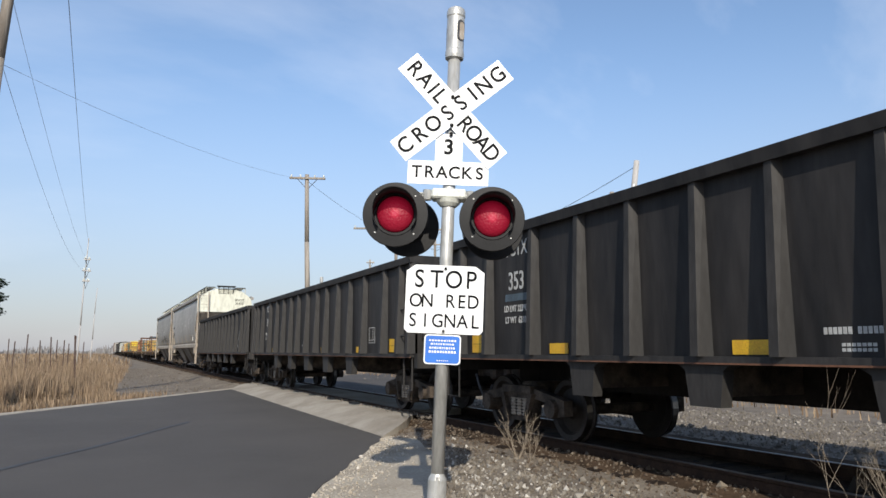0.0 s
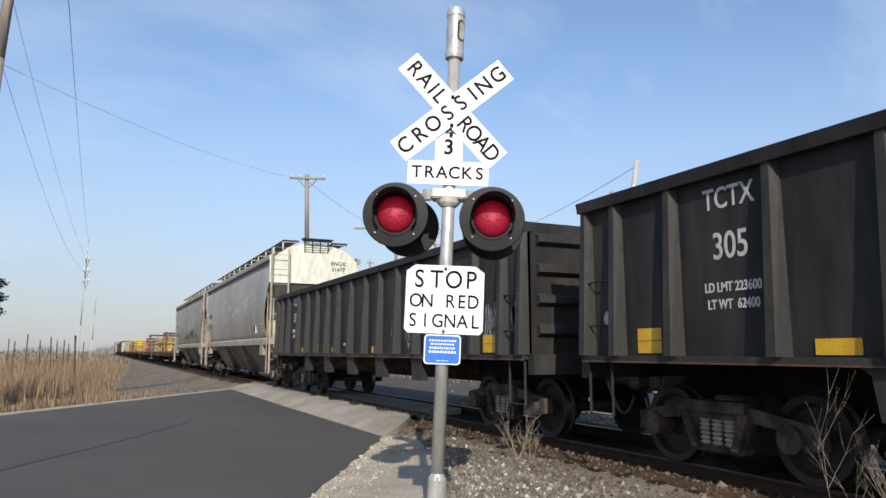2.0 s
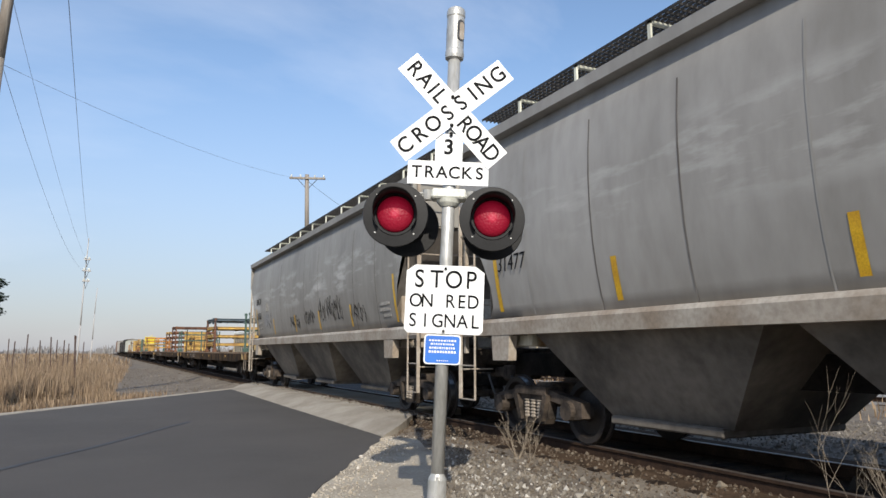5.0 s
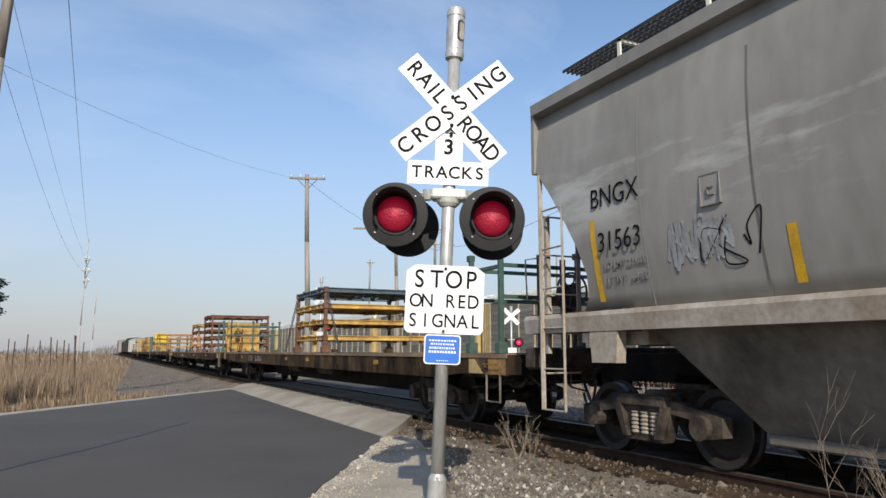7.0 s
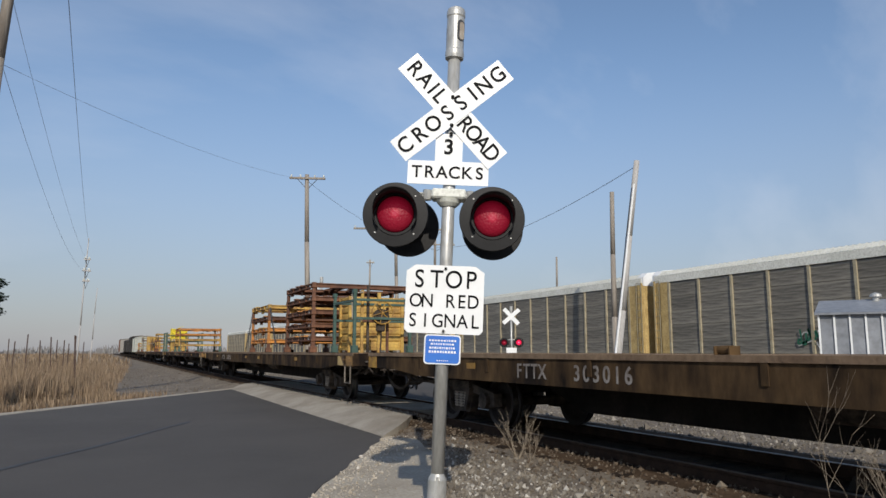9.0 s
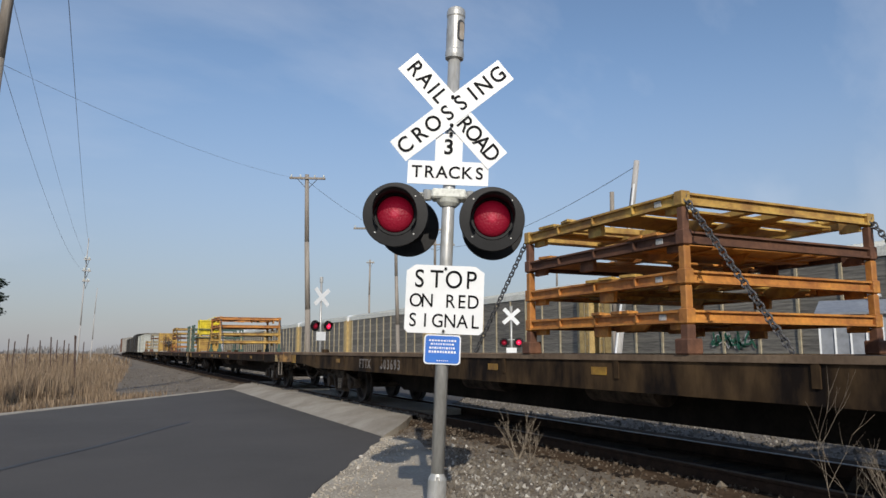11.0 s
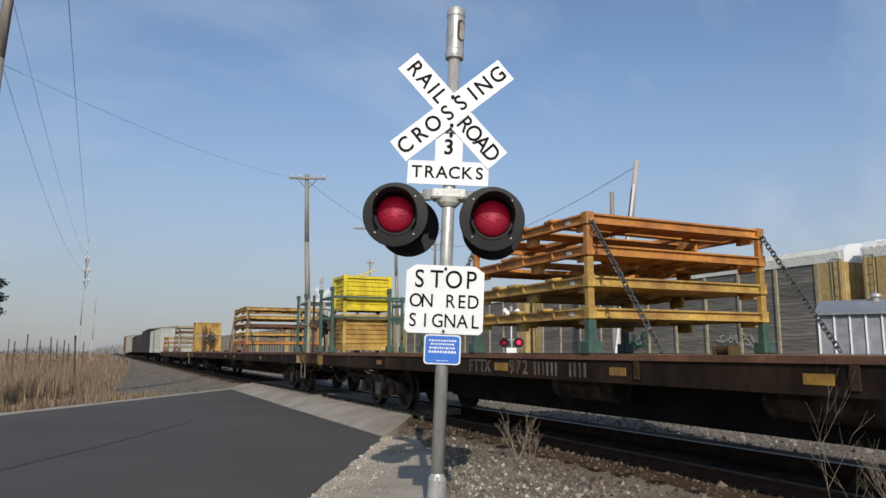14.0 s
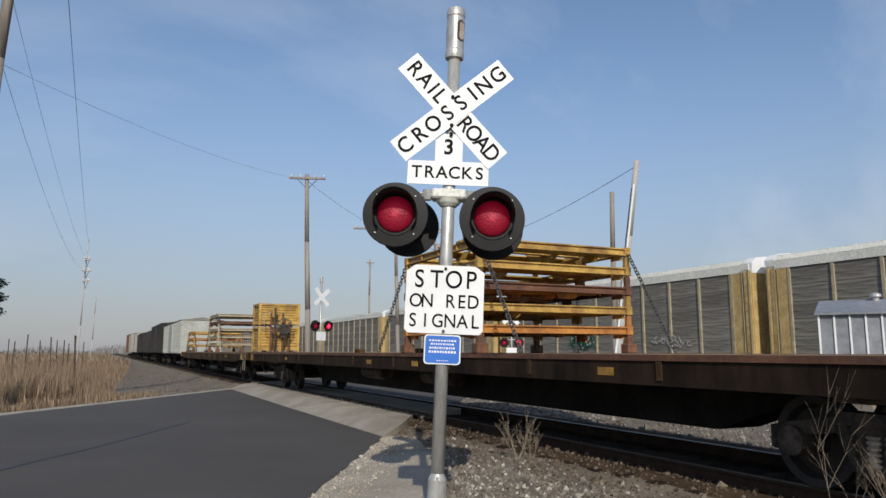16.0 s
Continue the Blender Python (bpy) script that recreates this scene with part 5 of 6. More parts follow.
    if word:
        for k, ch in enumerate(word):
            if ch != " ":
                lettering("letter", ch, 0.27, M_FADED if paint is M_FLAT else M_DULLINK, car, pose(-W + 0.016, at + gap * ((len(word) - 1) / 2 - k), DECK - low) @ SIDE, bold=0.004)
    if word.endswith("972"):
        part("reflector", box(B(), -W + 0.01, -W + 0.016, at - 0.335, at + 0.045, DECK - 0.235, DECK - 0.125), M_YELLOW, car, "faded yellow reflector")
        bm = B()
        for k in range(5):
            y = at - 1.02 - 0.2 * k - (0.2 if k > 2 else 0)
            box(bm, -W + 0.012, -W + 0.018, y - 0.13, y - 0.09, DECK - 0.27, DECK - 0.1)
            box(bm, -W + 0.012, -W + 0.018, y - 0.03, y, DECK - 0.27, DECK - 0.1)
        tagged(part("marking_bar", bm, M_DULLINK, car, "faded number too blurred to read"), kind="stuff")
    rr2 = random.Random(seed + 7)
    for k in range(3):
        y = rr2.uniform(-h + 2, h - 2)
        bm = B()
        cyl(bm, (-W + 0.24, y - 0.09, DECK + 0.05), (-W + 0.24, y + 0.09, DECK + 0.05), 0.045, n=12)
        for u in (-0.1, 0.085):
            box(bm, -W + 0.17, -W + 0.31, y + u, y + u + 0.015, DECK + 0.002, DECK + 0.09)
        part("tie_down_winch", bm, M_FLAT, car)
    for y in (-h + 0.05, h - 0.05):
        e = 1 if y > 0 else -1
        bm = B()
        for k in range(4):
            x = -1.2 + 0.5 * k
            pipe(bm, [(x, y + e * 0.12, 0.9), (x + 0.1, y + e * 0.3, 0.72), (x + 0.34, y + e * 0.32, 0.66), (x + 0.42, y + e * 0.12, 0.86)], 0.016)
        cyl(bm, (-0.9, y + e * 0.2, 0.8), (0.9, y + e * 0.2, 0.8), 0.02, n=6)
        part("uncoupling_gear", bm, M_TRUCK, car)
    return car


def boxcar_far(L, H, material, label):
    h = L / 2
    car = thing("box_car", label, "freight car", group="freight train")
    bm = B()
    box(bm, -1.5, 1.5, -h, h, 1.05, H, 0.04)
    body = part("body", bm, material, car)
    y = -h + 0.4
    while y < h:
        put("side_post", shared("boxpost_%s_%.1f" % (material.name, H), lambda: box(B(), -1.54, -1.5, -0.05, 0.05, 1.1, H - 0.1), material), body, pose(0, y, 0))
        y += 0.95
    bm = B()
    prism(bm, [(-1.55, H), (0, H + 0.2), (1.55, H)], "y", -h - 0.05, h + 0.05)
    part("roof", bm, M_RACKPANEL, car)
    bm = B()
    box(bm, -1.56, -1.51, -1.5, 1.5, 1.15, H - 0.2)
    part("sliding_door", bm, material, car)
    bm = B()
    box(bm, -0.3, 0.3, -h, h, 0.7, 1.05)
    part("centre_sill", bm, M_UNDERSHADE, car)
    for s in (-1, 1):
        coupler(car, s * h, s)
        bogie(car, s * (h - 2.2))
    return car


# ---- loads on the flat cars ----
DECK_Z = 1.195


def beam_c(bm, p0, p1, w, d, holes=0):
    """A channel-like bar between two points along x or y: web with two flanges."""
    (x0, y0, z0), (x1, y1, z1) = p0, p1
    t = 0.022
    if abs(x1 - x0) > abs(y1 - y0):
        box(bm, min(x0, x1), max(x0, x1), y0 - t / 2, y0 + t / 2, z0, z0 + d)
        for z in (z0, z0 + d - t):
            box(bm, min(x0, x1), max(x0, x1), y0 - w / 2, y0 + w / 2, z, z + t)
    else:
        box(bm, x0 - t / 2, x0 + t / 2, min(y0, y1), max(y0, y1), z0, z0 + d)
        for z in (z0, z0 + d - t):
            box(bm, x0 - w / 2, x0 + w / 2, min(y0, y1), max(y0, y1), z, z + t)


def rack_tier(parent, ly, lx, z, tall, material, inner, seed, last=False):
    """One stacking frame: four side beams, corner posts with caps and skewed inner bars."""
    rr = random.Random(seed)
    hy, hx = ly / 2, lx / 2
    d = 0.125
    bm = B()
    for x in (-hx, hx):
        beam_c(bm, (x, -hy, z), (x, hy, z), 0.09, d)
    for y in (-hy, hy):
        beam_c(bm, (-hx, y, z), (hx, y, z), 0.09, d)
    for x in (-hx, hx):
        for k in range(3):
            y = -hy + ly * (k + 1) / 4
            box(bm, x - 0.045, x + 0.045, y - 0.012, y + 0.012, z, z + d)
    tier = part("stacking_frame", bm, material, parent)
    tall = 0.17 if last else tall
    stub = M_RUST if material in (M_OCHRE, M_BLUE) and seed < 10 else material
    post = shared("tier_post_%s_%.2f" % (stub.name, tall), lambda: box(box(B(), -0.045, 0.045, -0.045, 0.045, -0.02, tall - 0.025, 0.01), -0.06, 0.06, -0.06, 0.06, -0.01, 0.14, 0.008), stub)
    for x in (-hx, hx):
        for y in (-hy, hy):
            put("corner_post", post, tier, pose(x, y, z))
    # gussets at the corners, hanging plates, loose shims and white tags
    gus = shared("gusset_" + material.name, lambda: box(B(), -0.03, 0.03, -0.13, 0.13, -0.09, 0.12, 0.006), material)
    cap = shared("shim_" + inner.name, lambda: box(B(), -0.07, 0.07, -0.11, 0.11, -0.012, 0.022, 0.004), inner)
    tag = shared("rack_tag", lambda: box(B(), -0.004, 0.004, -0.05, 0.05, -0.03, 0.03), M_LETTER)
    for x in (-hx, hx):
        e = 1 if x > 0 else -1
        for y in (-hy + 0.17, hy - 0.17, rr.uniform(-0.25, 0.25)):
            put("gusset", gus, tier, pose(x - e * 0.07, y, z + (0.02 if abs(y) > 0.5 else -0.03)))
        for k in range(3):
            put("shim", cap, tier, pose(x, rr.uniform(-hy + 0.3, hy - 0.3), z + d + 0.01, 0, rr.uniform(-6, 6), rr.uniform(-15, 15)))
        put("tag", tag, tier, pose(x + e * 0.02, -hy + 0.32 + rr.uniform(0, 0.08), z + d / 2))
    plate_m = shared("inner_plate_" + inner.name, lambda: prism(B(), [(-0.32, 0.0), (0.32, 0.0), (0.2, -0.13), (-0.12, -0.13)], "x", -0.012, 0.012), inner)
    for k in range(5):
        put("inner_plate", plate_m, tier, pose(rr.uniform(-hx + 0.3, hx - 0.3), rr.uniform(-hy + 0.5, hy - 0.5), z + 0.08, 0, 0, rr.choice((0, 0, 90, 12, -12))))
    for k in range(3):
        y = -hy + ly * (k + 0.5 + rr.uniform(-0.2, 0.2)) / 3
        part("tray", box(B(), -hx + 0.06, hx - 0.06, -0.24, 0.24, -0.012, 0.012, 0.004), inner, tier, at=pose(0, y, z + 0.05 + rr.uniform(-0.02, 0.03), rr.uniform(-7, 7), 0, rr.uniform(-1.5, 1.5)))
    for k in range(3):
        y = -hy + ly * (k + 0.9 + rr.uniform(-0.2, 0.2)) / 3.2
        part("cross_bar", box(B(), -hx + 0.05, hx - 0.05, -0.07, 0.07, -0.04, 0.04, 0.008), inner, tier, at=pose(0, y, z + 0.06 + rr.uniform(-0.02, 0.05), 0, rr.uniform(-1, 1), rr.uniform(-2.5, 2.5)))
    for k in range(3):
        x = rr.uniform(-hx + 0.3, hx - 0.3)
        part("long_bar", box(B(), -0.06, 0.06, -hy + 0.05, hy - 0.05, -0.03, 0.03), inner, tier, at=pose(x, 0, z + 0.06, 0, 0, rr.uniform(-2, 2)))


def chain(parent, p, q, n=30):
    """Oval links, each turned a quarter against the last."""
    bm = B()
    p, q = Vector(p), Vector(q)
    d = (q - p) / n
    u = d.normalized()
    a = u.cross(Vector((0, 0, 1))).normalized()
    b = u.cross(a)
    for i in range(n):
        side = a if i % 2 else b
        mid = p + d * (i + 0.5)
        pts = [mid + u * (d.length * 0.72 * math.cos(t)) + side * (0.034 * math.sin(t)) for t in [2 * math.pi * k / 8 for k in range(9)]]
        pipe(bm, pts, 0.011, 4)
    return part("chain", bm, M_WIRE, parent, "rusty tie-down chain")


def rack_stack(ly, lx, tiers, tall, seed, label, chains=True, green_feet=False, base=0.32):
    """tiers: a pair of materials for each frame, from the bottom."""
    st = thing("frame_stack", label, "steel racks", group="flat car loads")
    for k, (m, i) in enumerate(tiers):
        rack_tier(st, ly, lx, base + tall * k, tall, m, i, seed + k, k == len(tiers) - 1)
    foot = shared("rack_foot%d%.2f" % (green_feet, base), lambda: box(box(B(), -0.055, 0.055, -0.055, 0.055, 0.0, base - 0.02, 0.01), -0.1, 0.1, -0.1, 0.1, 0.0, 0.16, 0.015), M_GREEN if green_feet else M_RUST)
    for x in (-lx / 2, lx / 2):
        for y in (-ly / 2, ly / 2):
            tagged(put("foot", foot, st, pose(x, y, 0)), "green foot pedestal" if green_feet else "rusty foot pedestal")
    if chains:
        top = base + tall * (len(tiers) - 1) + 0.12
        for s in (-1, 1):
            for x in (-lx / 2, lx / 2) if s < 0 else (-lx / 2,):
                chain(st, (x, s * ly / 2, top), (x * 0.97, s * (ly / 2 + (1.15 if s < 0 else 1.7)), 0.03))
    return st


def gate(ly, lx, height, label):
    """A green goal-shaped end rack: posts, top and middle rails."""
    g = thing("end_rack", label, "steel rack", group="flat car loads")
    for x, y in ((-lx / 2, -ly / 2), (0.06, -ly / 2), (lx / 2, -ly / 2), (-lx / 2, ly / 2), (lx / 2, ly / 2)):
        bm = B()
        box(bm, x - 0.038, x + 0.038, y - 0.038, y + 0.038, 0.0, height, 0.008)
        box(bm, x - 0.075, x + 0.075, y - 0.075, y + 0.075, 0.0, 0.17, 0.01)
        box(bm, x - 0.05, x + 0.05, y - 0.045, y + 0.085, height - 0.1, height, 0.01)
        part("post", bm, M_GREEN, g)
    for y in (-ly / 2, ly / 2):
        for z in (height - 0.28, height * 0.52):
            part("rail", box(B(), -lx / 2, lx / 2, y - 0.025, y + 0.025, z, z + 0.06, 0.006), M_GREEN, g)
    for x in (-lx / 2, lx / 2):
        part("rail", box(B(), x - 0.03, x + 0.03, -ly / 2, ly / 2, height - 0.3, height - 0.24, 0.006), M_GREEN, g)
    return g


def crate(ly, lx, height, material, label, lid):
    c = thing("steel_crate", label, "crate", group="flat car loads")
    hy, hx = ly / 2, lx / 2
    n = 7
    dz = (height - 0.18) / n
    zig = []
    for k in range(n):
        z0 = 0.1 + dz * k
        zig += [(-0.03, z0), (0.0, z0 + dz * 0.2), (0.0, z0 + dz * 0.75)]
    zig += [(-0.03, height - 0.08), (-0.05, height - 0.08), (-0.05, 0.1)]
    for s in (-1, 1):
        part("corrugated_side", prism(B(), [(s * (hx + u), v) for u, v in zig], "y", -hy + 0.03, hy - 0.03), material, c)
        part("corrugated_end", prism(B(), [(s * (hy + u), v) for u, v in zig], "x", -hx + 0.03, hx - 0.03), material, c)
    for x in (-hx, hx):
        for y in (-hy, hy):
            part("corner_post", box(B(), x - 0.045, x + 0.045, y - 0.045, y + 0.045, 0.0, height, 0.008), material, c)
    for z in (0.06, height - 0.09):
        bm = B()
        for y in (-hy, hy):
            box(bm, -hx, hx, y - 0.04, y + 0.04, z, z + 0.07)
        for x in (-hx, hx):
            box(bm, x - 0.04, x + 0.04, -hy, hy, z, z + 0.07)
        part("rim", bm, material, c)
    if lid:
        bm = B()
        box(bm, -hx + 0.02, hx - 0.02, -hy + 0.02, hy - 0.02, height - 0.05, height - 0.03)
        cyl(bm, (-hx * 0.3, 0, height), (hx * 0.6, 0, height + 0.22), 0.02, n=6)
        part("lid", bm, material, c)
    return c


def brake_stand(label, material, seed, wheel=None):
    g = thing("brake_stand", label, "hand brake", group="flat car loads")
    for x, dy, w, top, m in ((-0.34, 0.02, 0.035, 1.5, material), (-0.2, 0.0, 0.03, 1.62, M_TRUCK), (0.1, 0.04, 0.04, 1.45, material), (0.34, 0.1, 0.03, 1.1, M_RUST)):
        part("upright", box(B(), x - w, x + w, dy - 0.03, dy + 0.03, 0.0, top, 0.006), m, g)
    part("cross_plate", box(B(), -0.34, 0.12, -0.02, 0.02, 0.72, 0.84, 0.006), M_RUST, g)
    n = 24
    ring = [(0.1 + 0.27 * math.cos(2 * math.pi * i / n), -0.2, 0.95 + 0.27 * math.sin(2 * math.pi * i / n)) for i in range(n + 1)]
    rim = part("hand_wheel", pipe(B(), ring, 0.017), wheel or M_WIRE, g)
    for k in range(6):
        a = math.pi * k / 3 + 0.3
        part("spoke", cyl(B(), (0.1, -0.2, 0.95), (0.1 + 0.27 * math.cos(a), -0.2, 0.95 + 0.27 * math.sin(a)), 0.012, n=6), wheel or M_WIRE, rim)
    part("gear_case", box(cyl(B(), (0.1, -0.17, 0.86), (0.1, -0.02, 0.86), 0.19, n=14), -0.02, 0.2, -0.15, -0.04, 0.5, 0.8, 0.03), M_TRUCK, g)
    part("brake_rod", pipe(B(), [(0.1, -0.1, 0.7), (0.12, -0.06, 0.3), (0.1, -0.06, 0.02)], 0.02), M_TRUCK, g)
    part("grab_iron", pipe(B(), [(-0.34, -0.03, 1.45), (-0.62, -0.03, 1.4), (-0.6, -0.03, 0.8), (-0.34, -0.03, 0.78)], 0.013), M_SILL, g)
    return g


def build_train():
    for num, wt, y_mid, graf in (("353", ("223900", "62100"), 3.28, False), ("305", ("223600", "62400"), 19.81, False), ("358", ("223900", "62100"), 36.25, True)):
        rolls(gondola(num, wt, graf), y_mid)
    rolls(hopper("BNGX", "31477", True, False, smeared("dusty_hopper_paint", M_GREY, (0.47, 0.46, 0.43))), 53.05)
    rolls(hopper("BNGX", "31563", False, True, M_DRAB), 70.8)
    words = (("FTTX   303016", 5.62), ("FTTX   603693", 5.4), ("FTTX   972", 3.285), ("", 0), ("", 0))
    ends = ((79.7, 105.55), (106.6, 132.35), (133.43, 159.17), (160.23, 188.2), (189.2, 214.3))
    for i, (a, b) in enumerate(ends):
        rolls(flatcar(b - a, words[i][0], i, words[i][1], M_FLATDARK if i in (2, 3) else M_FLAT, i == 2), (a + b) / 2)
    # far cars behind
    y = 223.4
    rolls(boxcar_far(15.5, 3.5, M_HAZY, "distant pale grey-green box car on the freight train"), y)
    y += 18
    for L, H, m, label in ((15.5, 3.9, M_BLACK, "distant dark box car on the freight train"), (15.5, 3.6, M_BLACKRIB, "distant sooty box car on the freight train"),
                           (15.5, 3.7, M_BLACK, "distant black box car on the freight train"), (15.5, 4.1, M_GREY, "distant weathered grey box car on the freight train"),
                           (15.5, 4.4, M_GREY, "distant grey box car on the freight train"), (15.5, 4.6, M_RUST, "distant brown box car on the freight train")):
        rolls(boxcar_far(L, H, m, label), y)
        y += 17
    # loads
    rolls(gate(0.95, 2.7, 1.58, "green steel end rack chained to the flat car"), 80.62, DECK_Z)
    rolls(brake_stand("rusty brown hand brake stand with black wheel", M_RUST, 1), 80.0, DECK_Z, -0.4)
    O, C, R, BL, T = M_ORANGE, M_OCHRE, M_RUST, M_BLUE, M_TAN
    rolls(rack_stack(2.9, 2.9, [(C, C), (C, C), (C, C), (BL, BL)], 0.42, 1, "stack of yellow steel frames under a blue one"), 90.6, DECK_Z)
    rolls(gate(1.6, 2.7, 1.5, "green steel end rack on the flat car"), 107.85, DECK_Z)
    rolls(brake_stand("yellow hand brake stand with a yellow wheel", M_OCHRE, 1, M_YELLOW), 107.25, DECK_Z, -0.75)
    rolls(crate(0.8, 1.5, 1.5, M_OCHRE, "ochre steel crate on the flat car", False), 109.65, DECK_Z)
    rolls(rack_stack(3.0, 2.9, [(R, O), (R, R), (R, O), (R, R), (R, R)], 0.37, 30, "tall stack of rust-brown steel frames", False), 111.85, DECK_Z)
    rolls(rack_stack(2.9, 2.9, [(O, O), (O, C), (R, O), (C, C)], 0.4, 50, "chained stack of orange and yellow steel frames"), 117.6, DECK_Z)
    rolls(rack_stack(2.9, 2.9, [(C, C), (C, C), (O, O), (O, O)], 0.385, 70, "chained stack of orange steel frames over ochre ones", True, True, 0.43), 148.85, DECK_Z)
    rolls(crate(0.9, 1.24, 1.0, M_OCHRE, "ochre corrugated steel crate", False), 158.58, DECK_Z, -0.5)
    rolls(crate(0.9, 1.24, 0.98, M_LIME, "bright yellow corrugated steel crate stacked on another", True), 158.58, DECK_Z + 1.02, -0.5)
    rolls(gate(1.05, 2.96, 1.66, "green steel end rack around the yellow crates"), 158.53, DECK_Z)
    rolls(gate(0.87, 2.96, 1.66, "green steel end rack above the coupling"), 161.05, DECK_Z)
    rolls(brake_stand("ochre hand brake stand with black wheel", M_TAN, 1), 160.5, DECK_Z, -1.08)
    rolls(rack_stack(2.9, 2.9, [(O, O), (C, C), (R, O), (C, C), (C, C)], 0.34, 90, "chained stack of mixed orange and yellow steel frames"), 171.3, DECK_Z)
    rolls(crate(1.1, 1.45, 0.95, M_OCHRE, "ochre steel crate at the end of the flat car", False), 187.6, DECK_Z, -0.72)
    rolls(crate(1.1, 1.45, 0.85, M_OCHRE, "ochre steel crate stacked on another", False), 187.6, DECK_Z + 0.97, -0.72)
    rolls(brake_stand("rusty hand brake stand with wheel", M_RUST, 1), 186.7, DECK_Z, -0.75)
    rolls(rack_stack(3.0, 2.9, [(T, T), (T, R), (T, T), (R, T), (T, T)], 0.36, 110, "stack of faded tan and brown steel frames"), 198.8, DECK_Z)
    rolls(rack_stack(3.0, 2.9, [(C, C), (O, O), (C, C)], 0.4, 130, "stack of ochre steel frames"), 208.9, DECK_Z)


# ---- autorack train on the far track ----
FAR_X = 29.5
FAR_ROWS = [(0.0, 11.2), (4.0, 20.1), (7.6, 28.4), (9.2, 32.3), (11.5, 38.1), (13.0, 41.95), (14.0, 44.4), (15.0, 46.75), (16.0, 49.15)]
FAR_CARS = []


def autorack():
    L, H = 24.1, 5.72
    h = L / 2
    car = thing("autorack_car", "tall galvanised autorack car with tan posts and pale roof", "freight car", group="autorack train")
    bm = B()
    box(bm, -1.5, 1.5, -h + 0.3, h - 0.3, 0.75, 1.12)
    part("frame", bm, M_TAN, car)
    bm = B()
    box(bm, -1.38, 1.38, -h + 0.15, h - 0.15, 1.12, H - 0.73)
    part("inner_wall", bm, M_RACKPANEL, car)
    bm = B()
    prof = [(-1.53, H - 0.72), (-1.53, H - 0.34), (-1.2, H - 0.08), (-0.5, H), (0.5, H), (1.2, H - 0.08), (1.53, H - 0.34), (1.53, H - 0.72)]
    prism(bm, prof, "y", -h + 0.1, h - 0.1)
    roof = part("roof", bm, M_ROOF, car, "pale corrugated roof")
    bm = B()
    y = -h + 0.2
    while y < h - 0.2:
        for a, b in zip(prof[1:4], prof[2:5]):
            vs = [(a[0] - 0.02, y, a[1] + 0.02), (b[0] - 0.01, y, b[1] + 0.03), (b[0] - 0.01, y + 0.12, b[1] + 0.03), (a[0] - 0.02, y + 0.12, a[1] + 0.02)]
            bm.faces.new([bm.verts.new(v) for v in vs])
        y += 0.3
    part("roof_rib", bm, M_ROOF, roof)
    n = 10
    pitch = (L - 2.4) / n
    panel = shared("rack_panel", lambda: box(B(), -1.46, -1.42, -pitch / 2 + 0.05, pitch / 2 - 0.05, 0, 0.75), M_RACKPANEL)
    post = shared("rack_post", lambda: box(B(), -1.54, -1.4, -0.065, 0.065, 1.1, H - 0.73), M_TAN)
    for i in range(n):
        y = -h + 1.2 + pitch * (i + 0.5)
        for k in range(5):
            put("side_panel", panel, car, pose(0.012 * (k % 2), y, 1.13 + 0.77 * k))
    for i in range(n + 1):
        put("post", post, car, pose(0, -h + 1.2 + pitch * i, 0))
    for s in (-1, 1):
        bm = B()
        for k in range(4):
            x = -1.5 + 0.75 * k
            box(bm, x, x + 0.7, *sorted((s * (h - 0.1), s * (h + 0.05))), 1.0, H - 0.7, 0.02)
        box(bm, -1.52, -1.38, *sorted((s * (h - (1.35 if s < 0 else 1.1)), s * (h - 0.55))), 1.0, H - 0.5)
        box(bm, -1.54, -1.38, *sorted((s * (h - 0.42), s * (h - 0.26))), 1.0, H - 0.7)
        box(bm, -1.56, -1.38, *sorted((s * (h - 0.16), s * (h - 0.02))), 1.0, H - 0.62)
        box(bm, -1.5, -1.36, *sorted((s * (h - 0.27), s * (h - 0.15))), 1.0, H - 0.7)
        part("end_door", bm, M_AUTOYELLOW, car, "dull yellow folding end door")
        part("roof_cap", prism(B(), [(x * 0.98, z + 0.07 if z > H - 0.7 else z - 0.05) for x, z in prof], "y", *sorted((s * (h - 0.45), s * (h + 0.08)))), M_SIGN, roof, "bright white roof end cap")
        ladder(car, -1.56, s * (h - 0.5), s * (h - 0.1), 0.8, H - 0.6, 12, M_TAN)
        coupler(car, s * (h + 0.1), s)
        bogie(car, s * (h - 2.6))
    return car


def build_far_train():
    kept = len(WHEELS)
    first = autorack()
    del WHEELS[kept:]     # the far train creeps; its wheels are hidden
    FAR_CARS.append((first, -12.5))
    for k in (-3, -2, -1, 1, 2, 3, 4, 5, 6):
        c = copy_thing(first, Matrix())
        FAR_CARS.append((c, -12.5 + 25.0 * k))
    scrawl(first, "graffiti", 1.6, 1.75, 2.7, 0.95, M_HOSE, -1.535, 71, 9, 0.05)
    scrawl(first, "graffiti", 1.6, 1.75, 2.5, 0.8, M_LETTER, -1.531, 72, 5, 0.03)
    scrawl(first, "graffiti", -6.5, 1.75, 3.0, 0.7, M_LETTER, -1.531, 73, 7, 0.025)


